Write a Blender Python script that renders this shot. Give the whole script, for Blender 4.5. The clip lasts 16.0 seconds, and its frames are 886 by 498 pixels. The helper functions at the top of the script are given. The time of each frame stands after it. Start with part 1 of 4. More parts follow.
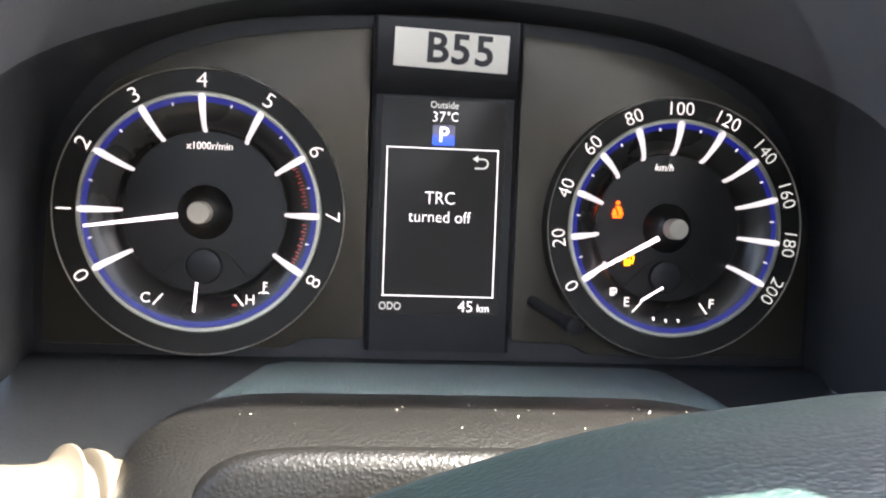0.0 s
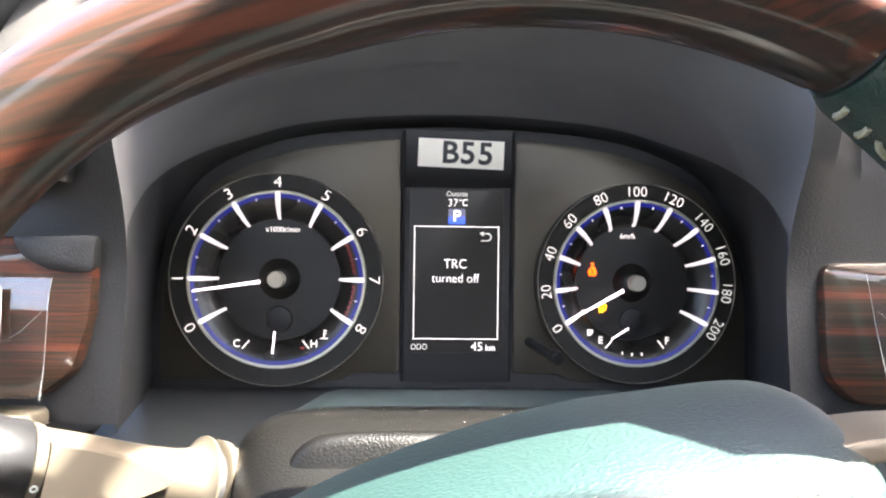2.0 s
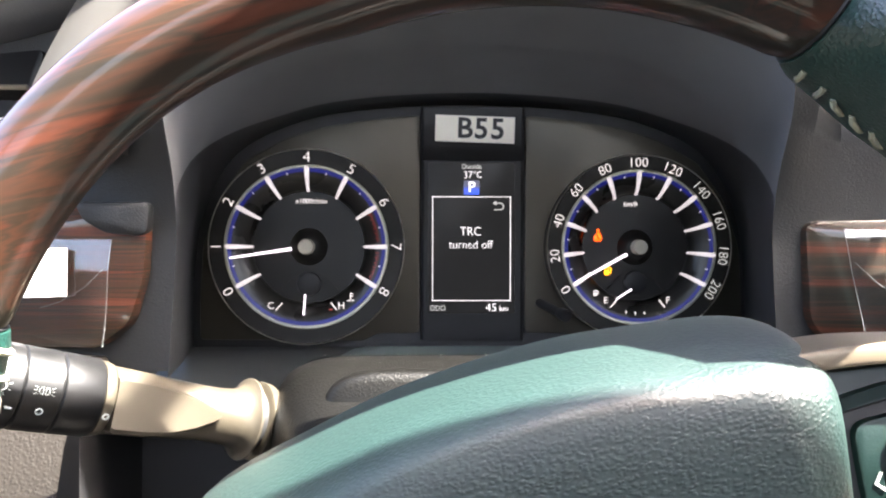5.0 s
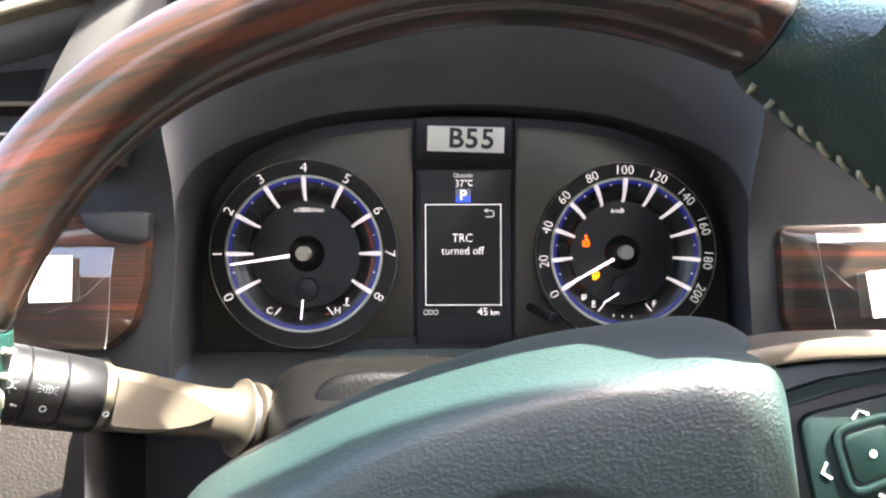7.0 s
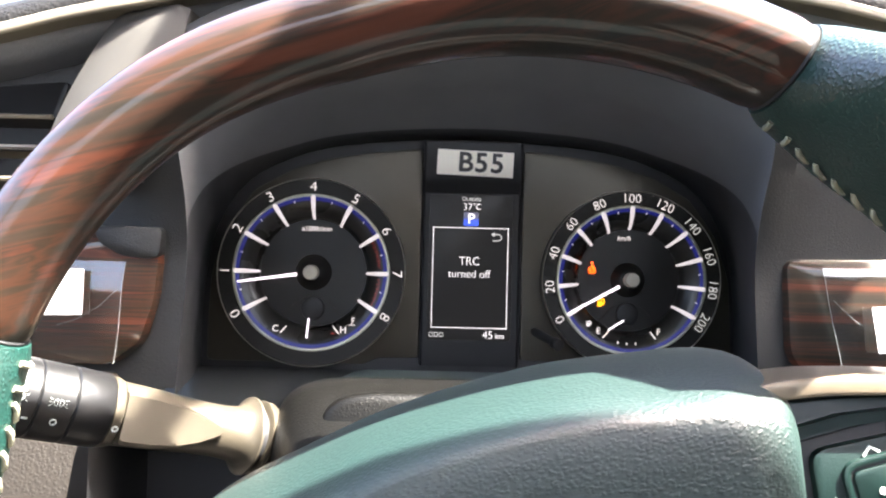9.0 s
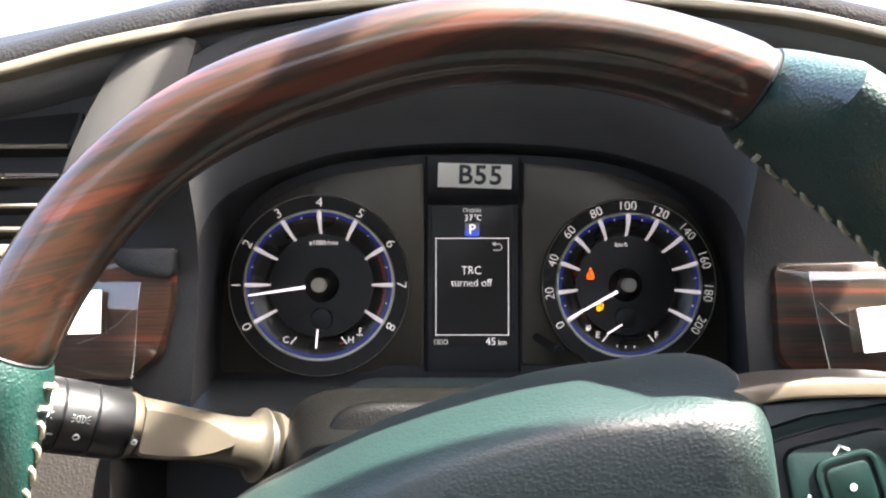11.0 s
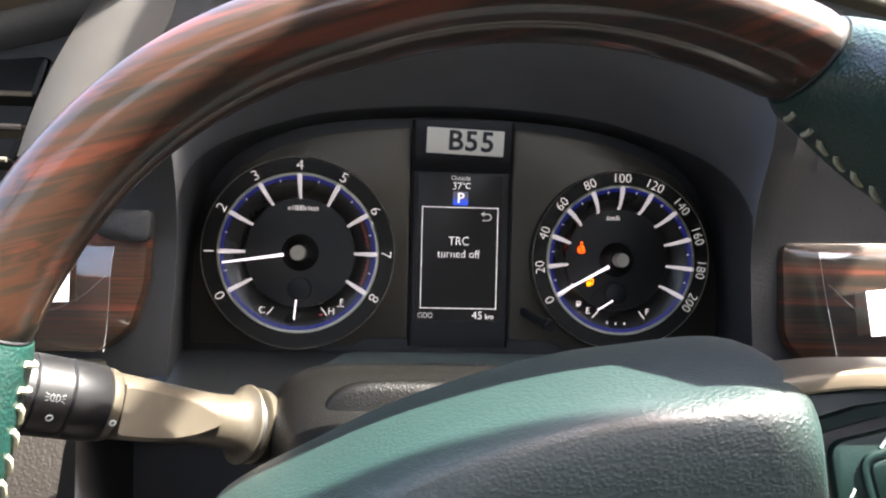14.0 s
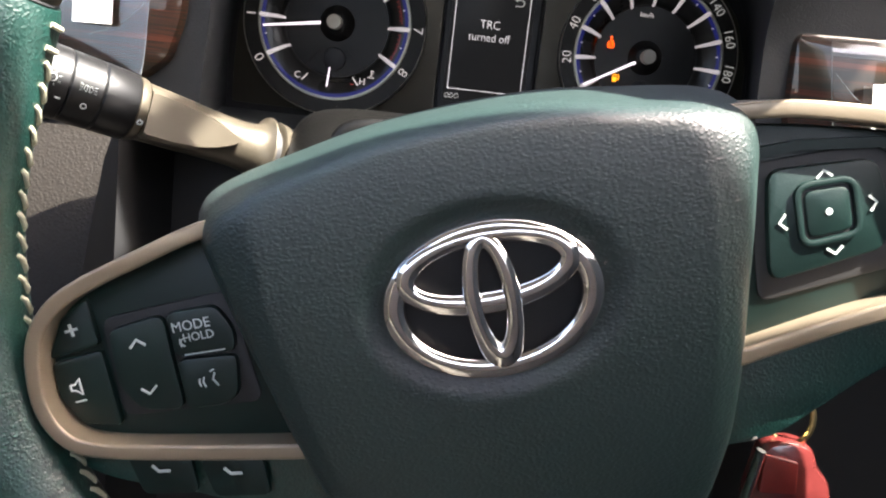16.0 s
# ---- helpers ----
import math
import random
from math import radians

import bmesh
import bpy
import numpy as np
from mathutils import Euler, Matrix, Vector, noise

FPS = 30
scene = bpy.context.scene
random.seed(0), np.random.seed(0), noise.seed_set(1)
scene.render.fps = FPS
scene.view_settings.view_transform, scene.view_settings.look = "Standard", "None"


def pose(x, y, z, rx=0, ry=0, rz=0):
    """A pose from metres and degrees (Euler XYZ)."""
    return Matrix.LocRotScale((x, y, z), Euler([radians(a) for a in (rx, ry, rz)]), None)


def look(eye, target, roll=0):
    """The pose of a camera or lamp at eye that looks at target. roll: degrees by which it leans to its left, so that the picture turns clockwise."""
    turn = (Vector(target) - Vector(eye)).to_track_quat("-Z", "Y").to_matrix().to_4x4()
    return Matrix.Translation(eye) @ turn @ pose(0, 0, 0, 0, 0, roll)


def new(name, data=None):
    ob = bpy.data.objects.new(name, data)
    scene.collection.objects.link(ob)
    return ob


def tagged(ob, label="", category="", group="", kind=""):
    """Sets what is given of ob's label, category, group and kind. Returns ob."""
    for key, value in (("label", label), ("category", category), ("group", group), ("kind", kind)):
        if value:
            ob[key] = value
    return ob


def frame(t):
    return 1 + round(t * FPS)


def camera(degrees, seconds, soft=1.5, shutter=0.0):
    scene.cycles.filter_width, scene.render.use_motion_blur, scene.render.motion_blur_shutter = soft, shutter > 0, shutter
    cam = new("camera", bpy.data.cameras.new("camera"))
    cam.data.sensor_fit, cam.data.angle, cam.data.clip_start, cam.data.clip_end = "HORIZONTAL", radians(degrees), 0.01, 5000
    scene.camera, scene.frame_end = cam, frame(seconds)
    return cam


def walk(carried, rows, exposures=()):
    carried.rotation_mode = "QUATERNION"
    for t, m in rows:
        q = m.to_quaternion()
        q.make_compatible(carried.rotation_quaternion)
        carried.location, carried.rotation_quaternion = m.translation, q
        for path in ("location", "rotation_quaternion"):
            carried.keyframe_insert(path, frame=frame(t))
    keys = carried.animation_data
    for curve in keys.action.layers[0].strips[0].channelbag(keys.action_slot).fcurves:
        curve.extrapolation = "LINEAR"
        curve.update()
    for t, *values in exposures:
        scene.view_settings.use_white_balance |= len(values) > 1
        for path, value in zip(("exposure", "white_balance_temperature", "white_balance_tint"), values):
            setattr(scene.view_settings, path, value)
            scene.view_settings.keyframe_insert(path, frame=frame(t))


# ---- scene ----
cam = camera(56.7, 16.0, soft=2.1)
PATH = [
    (0, (-0.028, -0.333, 0.008), (0.148, 1.656, -0.109), 2.1),
    (0.5, (-0.026, -0.340, 0.007), (0.150, 1.649, -0.117), 2.4),
    (1, (-0.029, -0.381, 0.008), (0.086, 1.615, -0.055), 2.5),
    (1.5, (-0.021, -0.414, 0.013), (0.078, 1.583, 0.057), 0.4),
    (2, (-0.025, -0.439, 0.013), (0.056, 1.559, 0.031), 0.7),
    (2.5, (-0.024, -0.454, 0.008), (0.077, 1.544, 0.027), 1.5),
    (3, (-0.026, -0.458, 0.006), (0.07, 1.54, 0.009), 1.7),
    (3.5, (-0.011, -0.464, 0.008), (0.114, 1.532, 0.001), -0.6),
    (4, (-0.016, -0.477, 0.009), (0.073, 1.521, 0.02), -1.6),
    (4.5, (-0.022, -0.476, 0.004), (0.032, 1.523, -0.005), -1.0),
    (5, (-0.026, -0.475, 0.0), (0.014, 1.524, -0.005), 0.1),
    (7.3, (-0.012, -0.494, -0.001), (-0.013, 1.506, 0.019), -0.2),
    (7.5, (-0.017, -0.495, 0.002), (-0.024, 1.505, 0.025), -0.0),
    (8, (-0.034, -0.494, -0.004), (-0.052, 1.506, 0.011), 2.9),
    (8.5, (-0.024, -0.496, 0.005), (-0.04, 1.504, 0.027), 2.7),
    (8.7, (-0.022, -0.493, 0.001), (-0.007, 1.506, 0.056), 1.7),
    (10.8, (-0.011, -0.51, 0.005), (-0.036, 1.489, 0.075), -0.1),
    (11, (-0.012, -0.511, 0.007), (-0.036, 1.488, 0.067), -0.0),
    (11.5, (-0.025, -0.519, 0.008), (-0.021, 1.48, 0.07), 2.0),
    (12, (-0.029, -0.52, 0.009), (-0.025, 1.479, 0.073), 2.9),
    (12.5, (-0.032, -0.511, 0.006), (0.002, 1.488, 0.041), 2.7),
    (13, (-0.037, -0.501, 0.008), (0.027, 1.497, 0.021), 2.1),
    (13.5, (-0.039, -0.499, 0.011), (0.041, 1.499, 0.024), 1.5),
    (14, (-0.04, -0.487, 0.009), (0.084, 1.509, -0.011), 1.4),
    (14.5, (-0.042, -0.484, 0.008), (0.076, 1.511, -0.056), 1.1),
    (15, (-0.036, -0.49, 0.0), (0.051, 1.506, -0.105), 0.8),
    (15.5, (-0.023, -0.503, -0.019), (0.007, 1.485, -0.236), 3.7),
    (16, (-0.003, -0.517, -0.038), (-0.044, 1.451, -0.396), 6.5),
]
walk(cam, [(t, look(eye, target, roll)) for t, eye, target, roll in PATH], exposures=[(0, 4.7), (0.5, 5.05), (1.0, 4.95), (1.5, 5.1), (2.0, 4.82), (2.5, 4.52), (3.5, 4.35), (5, 4.35), (8.5, 4.35), (11, 3.74), (13, 3.74), (15, 3.6), (16, 3.48)])

# ---- light ----
SUN = Vector((0.49, -0.30, 0.86)).normalized()          # the way to the sun
world = bpy.data.worlds.new("sky")
scene.world = world
world.use_nodes = True
wn = world.node_tree.nodes
sky = wn.new("ShaderNodeTexSky")
sky.sky_type = 'NISHITA'
sky.sun_disc = False
sky.sun_elevation = math.asin(SUN.z)
sky.sun_rotation = math.atan2(SUN.x, SUN.y)
sky.dust_density, sky.air_density, sky.ozone_density = 6.0, 0.7, 0.5
world.node_tree.links.new(sky.outputs[0], wn["Background"].inputs[0])
wn["Background"].inputs[1].default_value = 0.14
sun = new("sun", bpy.data.lights.new("sun", 'SUN'))
sun.data.energy, sun.data.angle, sun.data.color = 5.0, radians(0.6), (1.0, 0.95, 0.86)
sun.matrix_world = look((0, 0, 3), Vector((0, 0, 3)) - SUN)


# ---- materials ----
def material(name, colour, rough=0.5, metal=0.0, grain=None, bump=0.0, vary=0.0, vary_scale=30.0, coat=0.0,
             emit=None, power=0.0, specular=0.5, polish=0.03):
    """A principled material. grain: scale of the fine relief; vary: how far the colour wanders; polish: the coat's roughness."""
    m = bpy.data.materials.new(name)
    m.use_nodes = True
    nt, n = m.node_tree, m.node_tree.nodes
    b = n["Principled BSDF"]
    b.inputs["Base Color"].default_value = (*colour, 1)
    b.inputs["Roughness"].default_value = rough
    b.inputs["Metallic"].default_value = metal
    b.inputs["Specular IOR Level"].default_value = specular
    b.inputs["Coat Weight"].default_value = coat
    b.inputs["Coat Roughness"].default_value = polish
    co = n.new("ShaderNodeTexCoord")
    if emit:
        b.inputs["Emission Color"].default_value = (*emit, 1)
        b.inputs["Emission Strength"].default_value = power
    if vary:
        t = n.new("ShaderNodeTexNoise")
        t.inputs["Scale"].default_value, t.inputs["Detail"].default_value = vary_scale, 5
        r = n.new("ShaderNodeMapRange")
        r.inputs[1].default_value, r.inputs[2].default_value = 0.3, 0.7
        r.inputs[3].default_value, r.inputs[4].default_value = 1 - vary, 1 + vary
        x = n.new("ShaderNodeVectorMath")
        x.operation = 'SCALE'
        x.inputs[0].default_value = colour
        nt.links.new(co.outputs["Object"], t.inputs["Vector"])
        nt.links.new(t.outputs[0], r.inputs[0])
        nt.links.new(r.outputs[0], x.inputs["Scale"])
        out = x.outputs[0]
        nt.links.new(out, b.inputs["Base Color"])
        q = n.new("ShaderNodeMapRange")
        q.inputs[3].default_value, q.inputs[4].default_value = max(rough - 0.08, 0.02), min(rough + 0.08, 1)
        nt.links.new(t.outputs[0], q.inputs[0])
        nt.links.new(q.outputs[0], b.inputs["Roughness"])
    if grain:
        v = n.new("ShaderNodeTexNoise")
        v.inputs["Scale"].default_value, v.inputs["Detail"].default_value = grain, 3
        p = n.new("ShaderNodeBump")
        p.inputs["Strength"].default_value, p.inputs["Distance"].default_value = bump, 0.0006
        nt.links.new(co.outputs["Object"], v.inputs["Vector"])
        nt.links.new(v.outputs[0], p.inputs["Height"])
        nt.links.new(p.outputs[0], b.inputs["Normal"])
    return m


def leather(name, colour, scale, depth, rough=0.45, stretch=(1, 1, 1), tint=None, shine=0.22, slow=1.2):
    """Grained leather: wandering creases round small pillows."""
    m = material(name, colour, rough, specular=shine)
    if tint:
        m.node_tree.nodes["Principled BSDF"].inputs["Specular Tint"].default_value = (*tint, 1)
    nt, n = m.node_tree, m.node_tree.nodes
    b = n["Principled BSDF"]
    co = n.new("ShaderNodeTexCoord")
    mp = n.new("ShaderNodeMapping")
    mp.inputs["Scale"].default_value = stretch
    ns = n.new("ShaderNodeTexNoise")
    ns.inputs["Scale"].default_value, ns.inputs["Detail"].default_value = scale * 0.6, 2
    mix = n.new("ShaderNodeVectorMath")
    mix.operation = 'MULTIPLY_ADD'
    mix.inputs[1].default_value = (1.1 / scale,) * 3
    vo = n.new("ShaderNodeTexVoronoi")
    vo.feature = 'SMOOTH_F1'
    vo.inputs["Scale"].default_value, vo.inputs["Smoothness"].default_value = scale, 0.5
    rm = n.new("ShaderNodeMapRange")
    rm.interpolation_type = 'SMOOTHSTEP'
    rm.inputs[1].default_value, rm.inputs[2].default_value = 0.75, 0.05
    big = n.new("ShaderNodeTexNoise")
    big.inputs["Scale"].default_value, big.inputs["Detail"].default_value, big.inputs["Distortion"].default_value = scale * 0.55, 3, 0.6
    ad = n.new("ShaderNodeMath")
    ad.operation = 'MULTIPLY_ADD'
    ad.inputs[1].default_value = slow
    bp = n.new("ShaderNodeBump")
    bp.inputs["Strength"].default_value, bp.inputs["Distance"].default_value = 0.9, depth
    L = nt.links.new
    L(co.outputs["Object"], mp.inputs[0])
    L(mp.outputs[0], ns.inputs["Vector"])
    L(ns.outputs["Color"], mix.inputs[0])
    L(mp.outputs[0], mix.inputs[2])
    L(mix.outputs[0], vo.inputs["Vector"])
    L(vo.outputs["Distance"], rm.inputs[0])
    L(mp.outputs[0], big.inputs["Vector"])
    L(big.outputs[0], ad.inputs[0])
    L(rm.outputs[0], ad.inputs[2])
    L(ad.outputs[0], bp.inputs["Height"])
    L(bp.outputs[0], b.inputs["Normal"])
    tone = n.new("ShaderNodeMapRange")
    tone.inputs[3].default_value, tone.inputs[4].default_value = 0.8, 1.15
    sc = n.new("ShaderNodeVectorMath")
    sc.operation = 'SCALE'
    sc.inputs[0].default_value = colour
    L(big.outputs[0], tone.inputs[0])
    L(tone.outputs[0], sc.inputs["Scale"])
    L(sc.outputs[0], b.inputs["Base Color"])
    return m


def woodgrain(name, turn, scale, gain=1.0, coat=0.7, polish=0.03):
    """Lacquered striped wood, dark brown to red, under a clear coat."""
    m = material(name, (0.1, 0.02, 0.01), 0.5, coat=coat, specular=0.2, polish=polish)
    nt, n = m.node_tree, m.node_tree.nodes
    co = n.new("ShaderNodeTexCoord")
    mp = n.new("ShaderNodeMapping")
    mp.inputs["Rotation"].default_value = [radians(a) for a in turn]
    mp.inputs["Scale"].default_value = scale
    a = n.new("ShaderNodeTexNoise")
    a.inputs["Scale"].default_value, a.inputs["Detail"].default_value, a.inputs["Distortion"].default_value = 1.0, 4, 0.5
    r = n.new("ShaderNodeValToRGB")
    e = r.color_ramp.elements
    e[0].position, e[0].color = 0.36, (0.0259, 0.0166, 0.0130, 1)
    e[1].position, e[1].color = 0.66, (0.1224, 0.0418, 0.0259, 1)
    for at, c in ((0.45, (0.0446, 0.0245, 0.0180, 1)), (0.50, (0.0756, 0.0288, 0.0180, 1)), (0.545, (0.0374, 0.0209, 0.0151, 1)), (0.60, (0.1044, 0.0317, 0.0187, 1))):
        e.new(at).color = c
    for k in e:
        k.color = (k.color[0] * gain * (0.70 + 3.4 * k.color[0]), k.color[1] * gain, k.color[2] * gain * 0.85, 1)
    f = n.new("ShaderNodeTexNoise")
    f.inputs["Scale"].default_value, f.inputs["Detail"].default_value = 9.0, 2
    x = n.new("ShaderNodeMix")
    x.data_type, x.blend_type = 'RGBA', 'MULTIPLY'
    x.inputs[0].default_value = 0.25
    L = nt.links.new
    L(co.outputs["Object"], mp.inputs[0])
    L(mp.outputs[0], a.inputs["Vector"])
    L(mp.outputs[0], f.inputs["Vector"])
    L(a.outputs[0], r.inputs[0])
    L(r.outputs[0], x.inputs[6])
    L(f.outputs[0], x.inputs[7])
    L(x.outputs[2], n["Principled BSDF"].inputs["Base Color"])
    return m


M = dict(
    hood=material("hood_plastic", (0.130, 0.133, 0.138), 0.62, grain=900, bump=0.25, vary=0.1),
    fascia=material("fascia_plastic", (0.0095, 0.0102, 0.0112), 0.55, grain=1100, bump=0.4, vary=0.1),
    # the hood again, its colour darkened for the shade inside the funnel
    shaded_hood=material("hood_plastic_shaded", (0.022, 0.0235, 0.0255), 0.6, grain=1100, bump=0.3, vary=0.1),
    # shelf darkened for shade round the stalk; its step coloured paler as sunlit
    shelf=material("shelf_plastic_shaded", (0.0070, 0.0098, 0.0120), 0.65, grain=1000, bump=0.3, vary=0.1),
    step=material("shelf_step_lit", (0.055, 0.080, 0.088), 0.5, grain=1000, bump=0.3, vary=0.1),
    # cheek and fascia are one moulding; sun and shade set in their bases
    wedge=material("cheek_plastic_lit", (0.044, 0.041, 0.037), 0.6, grain=1400, bump=0.12, vary=0.06),
    shroud=leather("shroud_plastic", (0.0024, 0.0023, 0.0020), 950, 0.00009, 0.42, shine=0.20, slow=0.3),
    dust=material("dust", (0.7, 0.68, 0.6), 0.9),
    pad=leather("dash_pad_vinyl", (0.012, 0.012, 0.0125), 560, 0.00025, 0.55, shine=0.10, slow=0.5),
    knee=leather("knee_panel_vinyl", (0.0095, 0.0077, 0.0060), 650, 0.00016, 0.55),
    plate=material("meter_plate", (0.058, 0.051, 0.038), 0.4, 0.6, grain=2500, bump=0.08, vary=0.12, vary_scale=12),
    black=material("gloss_black", (0.010, 0.010, 0.011), 0.45, specular=0.25, vary=0.15),
    dial=material("dial_black", (0.0065, 0.0063, 0.0056), 0.42, vary=0.12, specular=0.3),
    drum=material("dial_drum", (0.015, 0.0145, 0.013), 0.28, vary=0.15, specular=0.4),
    dialring=material("dial_ring", (0.0105, 0.0094, 0.0074), 0.45, vary=0.1, specular=0.2),
    screen=material("screen", (0.012, 0.012, 0.013), 0.3, specular=0.15, emit=(1, 0.95, 0.9), power=.0007),
    chrome=material("chrome", (0.80, 0.77, 0.73), 0.09, 1.0),
    rimline=material("bright_ring", (0.55, 0.52, 0.45), 0.3, 0.7),
    paleline=material("pale_metal_ring", (0.42, 0.42, 0.34), 0.4, 0.6),
    silver=material("satin_silver", (0.21, 0.185, 0.140), 0.36, 0.45, grain=3000, bump=0.05, vary=0.05),
    spoke=material("spoke_silver", (0.25, 0.20, 0.142), 0.32, 0.5, grain=3000, bump=0.05, vary=0.05),
    stalk=material("stalk_metal_paint", (0.080, 0.068, 0.050), 0.38, 0.5, grain=3500, bump=0.06, vary=0.07),
    knob=material("stalk_knob", (0.0062, 0.0062, 0.0066), 0.36, grain=1800, bump=0.15, vary=0.1),
    hub=material("needle_cap", (0.40, 0.37, 0.30), 0.5, vary=0.06),
    lit=material("lit_white", (0.5, 0.5, 0.5), 0.4, emit=(1.0, 0.92, 0.92), power=.085),
    tick=material("lit_tick", (0.6, 0.56, 0.54), 0.3, emit=(1.0, 0.88, 0.90), power=.035),
    needle=material("lit_needle", (0.8, 0.8, 0.8), 0.4, emit=(1.0, 0.84, 0.95), power=.14),
    numeral=material("lit_numeral", (0.6, 0.58, 0.56), 0.5, emit=(1.0, 0.88, 0.84), power=.06),
    dim=material("dim_grey_print", (0.3, 0.3, 0.3), 0.5, emit=(1, 0.96, 0.9), power=.035),
    blue=material("blue_light_ring", (0.006, 0.008, 0.09), 0.4, emit=(0.012, 0.022, 0.62), power=.010),
    red=material("red_zone", (0.3, 0.03, 0.02), 0.5, emit=(0.9, 0.1, 0.08), power=.012),
    amber=material("amber_lamp", (0.8, 0.4, 0.02), 0.4, emit=(1.0, 0.30, 0.0), power=.2),
    orange=material("orange_lamp", (0.8, 0.12, 0.02), 0.4, emit=(1.0, 0.075, 0.0), power=.24),
    paper=material("label_paper", (0.84, 0.80, 0.69), 0.7, grain=600, bump=0.1, vary=0.03),
    white=material("white_paper", (0.86, 0.86, 0.85), 0.6, vary=0.01),
    ink=material("ink", (0.02, 0.018, 0.018), 0.6),
    print=material("button_print", (0.48, 0.52, 0.50), 0.5),
    leather=leather("wheel_leather", (0.0018, 0.0275, 0.0212), 850, 0.00015, 0.40, (1, 1, 1), (1.0, 0.90, 0.92), 1.0, 0.3),
    airbag=leather("hub_pad_vinyl", (0.0007, 0.0162, 0.0134), 820, 0.00013, 0.52, (0.8, 1, 1.15), (1.0, 0.86, 0.91), 0.78, 0.3),
    thread=material("pale_thread", (0.30, 0.29, 0.21), 0.7, grain=2500, bump=0.3),
    button=material("button_plastic", (0.0013, 0.0105, 0.0088), 0.40, grain=1800, bump=0.12, vary=0.1, specular=0.45),
    rimwood=woodgrain("rim_wood", (0, 12, 0), (6, 48, 115), 0.58, 0.55, 0.09),
    trimwood=woodgrain("trim_wood", (0, -2, 0), (5, 40, 210), 0.72, 0.75),
    rubber=material("black_rubber", (0.012, 0.012, 0.013), 0.6, vary=0.1),
    brass=material("key_ring_metal", (0.8, 0.62, 0.32), 0.2, 1.0),
    fob=material("red_plastic", (0.075, 0.013, 0.012), 0.2, vary=0.15, vary_scale=80, coat=0.5),
    lining=material("cabin_lining", (0.44, 0.355, 0.295), 0.85, grain=500, bump=0.4, vary=0.08, vary_scale=6),
    doorcard=material("door_card", (0.10, 0.092, 0.082), 0.8, grain=500, bump=0.4, vary=0.08, vary_scale=6),
    roof=material("roof_lining", (0.76, 0.73, 0.69), 0.9, grain=500, bump=0.4, vary=0.04, vary_scale=6),
    carpet=material("carpet", (0.06, 0.055, 0.05), 0.95, grain=700, bump=0.8, vary=0.2),
)


M["airbag"].node_tree.nodes["Principled BSDF"].inputs["Coat Weight"].default_value = 0.1
M["airbag"].node_tree.nodes["Principled BSDF"].inputs["Coat Roughness"].default_value = 0.38


def tile_material():
    """Gear tile: grey above, glowing blue below."""
    m = material("gear_tile", (0.03, 0.04, 0.1), 0.3)
    n, L = m.node_tree.nodes, m.node_tree.links.new
    co, xyz, mr, ra = (n.new(k) for k in ("ShaderNodeTexCoord", "ShaderNodeSeparateXYZ", "ShaderNodeMapRange", "ShaderNodeValToRGB"))
    mr.inputs[1].default_value, mr.inputs[2].default_value = 0.0303, 0.0385
    ra.color_ramp.elements[0].color, ra.color_ramp.elements[1].color = (0.03, 0.09, 0.75, 1), (0.07, 0.065, 0.08, 1)
    ra.color_ramp.elements[0].position, ra.color_ramp.elements[1].position = 0.30, 0.58
    L(co.outputs["Object"], xyz.inputs[0])
    L(xyz.outputs[2], mr.inputs[0])
    L(mr.outputs[0], ra.inputs[0])
    L(ra.outputs[0], n["Principled BSDF"].inputs["Emission Color"])
    n["Principled BSDF"].inputs["Emission Strength"].default_value = 0.09
    return m


M["gearblue"] = tile_material()


def film_material(name, index, rough):
    m = bpy.data.materials.new(name)
    m.use_nodes = True
    n, L = m.node_tree.nodes, m.node_tree.links.new
    n.remove(n["Principled BSDF"])
    t, g, x, f = (n.new(k) for k in ("ShaderNodeBsdfTransparent", "ShaderNodeBsdfGlossy", "ShaderNodeMixShader", "ShaderNodeFresnel"))
    g.inputs["Roughness"].default_value = rough
    f.inputs[0].default_value = index
    L(f.outputs[0], x.inputs[0])
    L(t.outputs[0], x.inputs[1])
    L(g.outputs[0], x.inputs[2])
    L(x.outputs[0], n["Material Output"].inputs[0])
    return m


M["film"] = film_material("clear_film", 1.8, 0.02)
M["lens"] = film_material("clear_lens", 1.13, 0.12)


# ---- building helpers ----
def thing(name, label, category, m=None, group="", kind=""):
    ob = new(name)
    ob.empty_display_size = 0.02
    if m is not None:
        ob.matrix_world = m
    return tagged(ob, label, category, group, kind)


def mesh_of(bm, name, mat, angle=38, weld=True):
    if weld:
        bmesh.ops.remove_doubles(bm, verts=bm.verts, dist=1e-6)
        bmesh.ops.recalc_face_normals(bm, faces=bm.faces)
    me = bpy.data.meshes.new(name)
    bm.to_mesh(me)
    bm.free()
    me.materials.append(mat)
    for p in me.polygons:
        p.use_smooth = True
    me.set_sharp_from_angle(angle=radians(angle))
    return me


def part(name, bm, mat, parent=None, label="", angle=38, at=None):
    ob = new(name, bm if isinstance(bm, bpy.types.Mesh) else mesh_of(bm, name, mat, angle))
    ob.parent = parent
    if at is not None:
        ob.matrix_basis = at
    return tagged(ob, label)


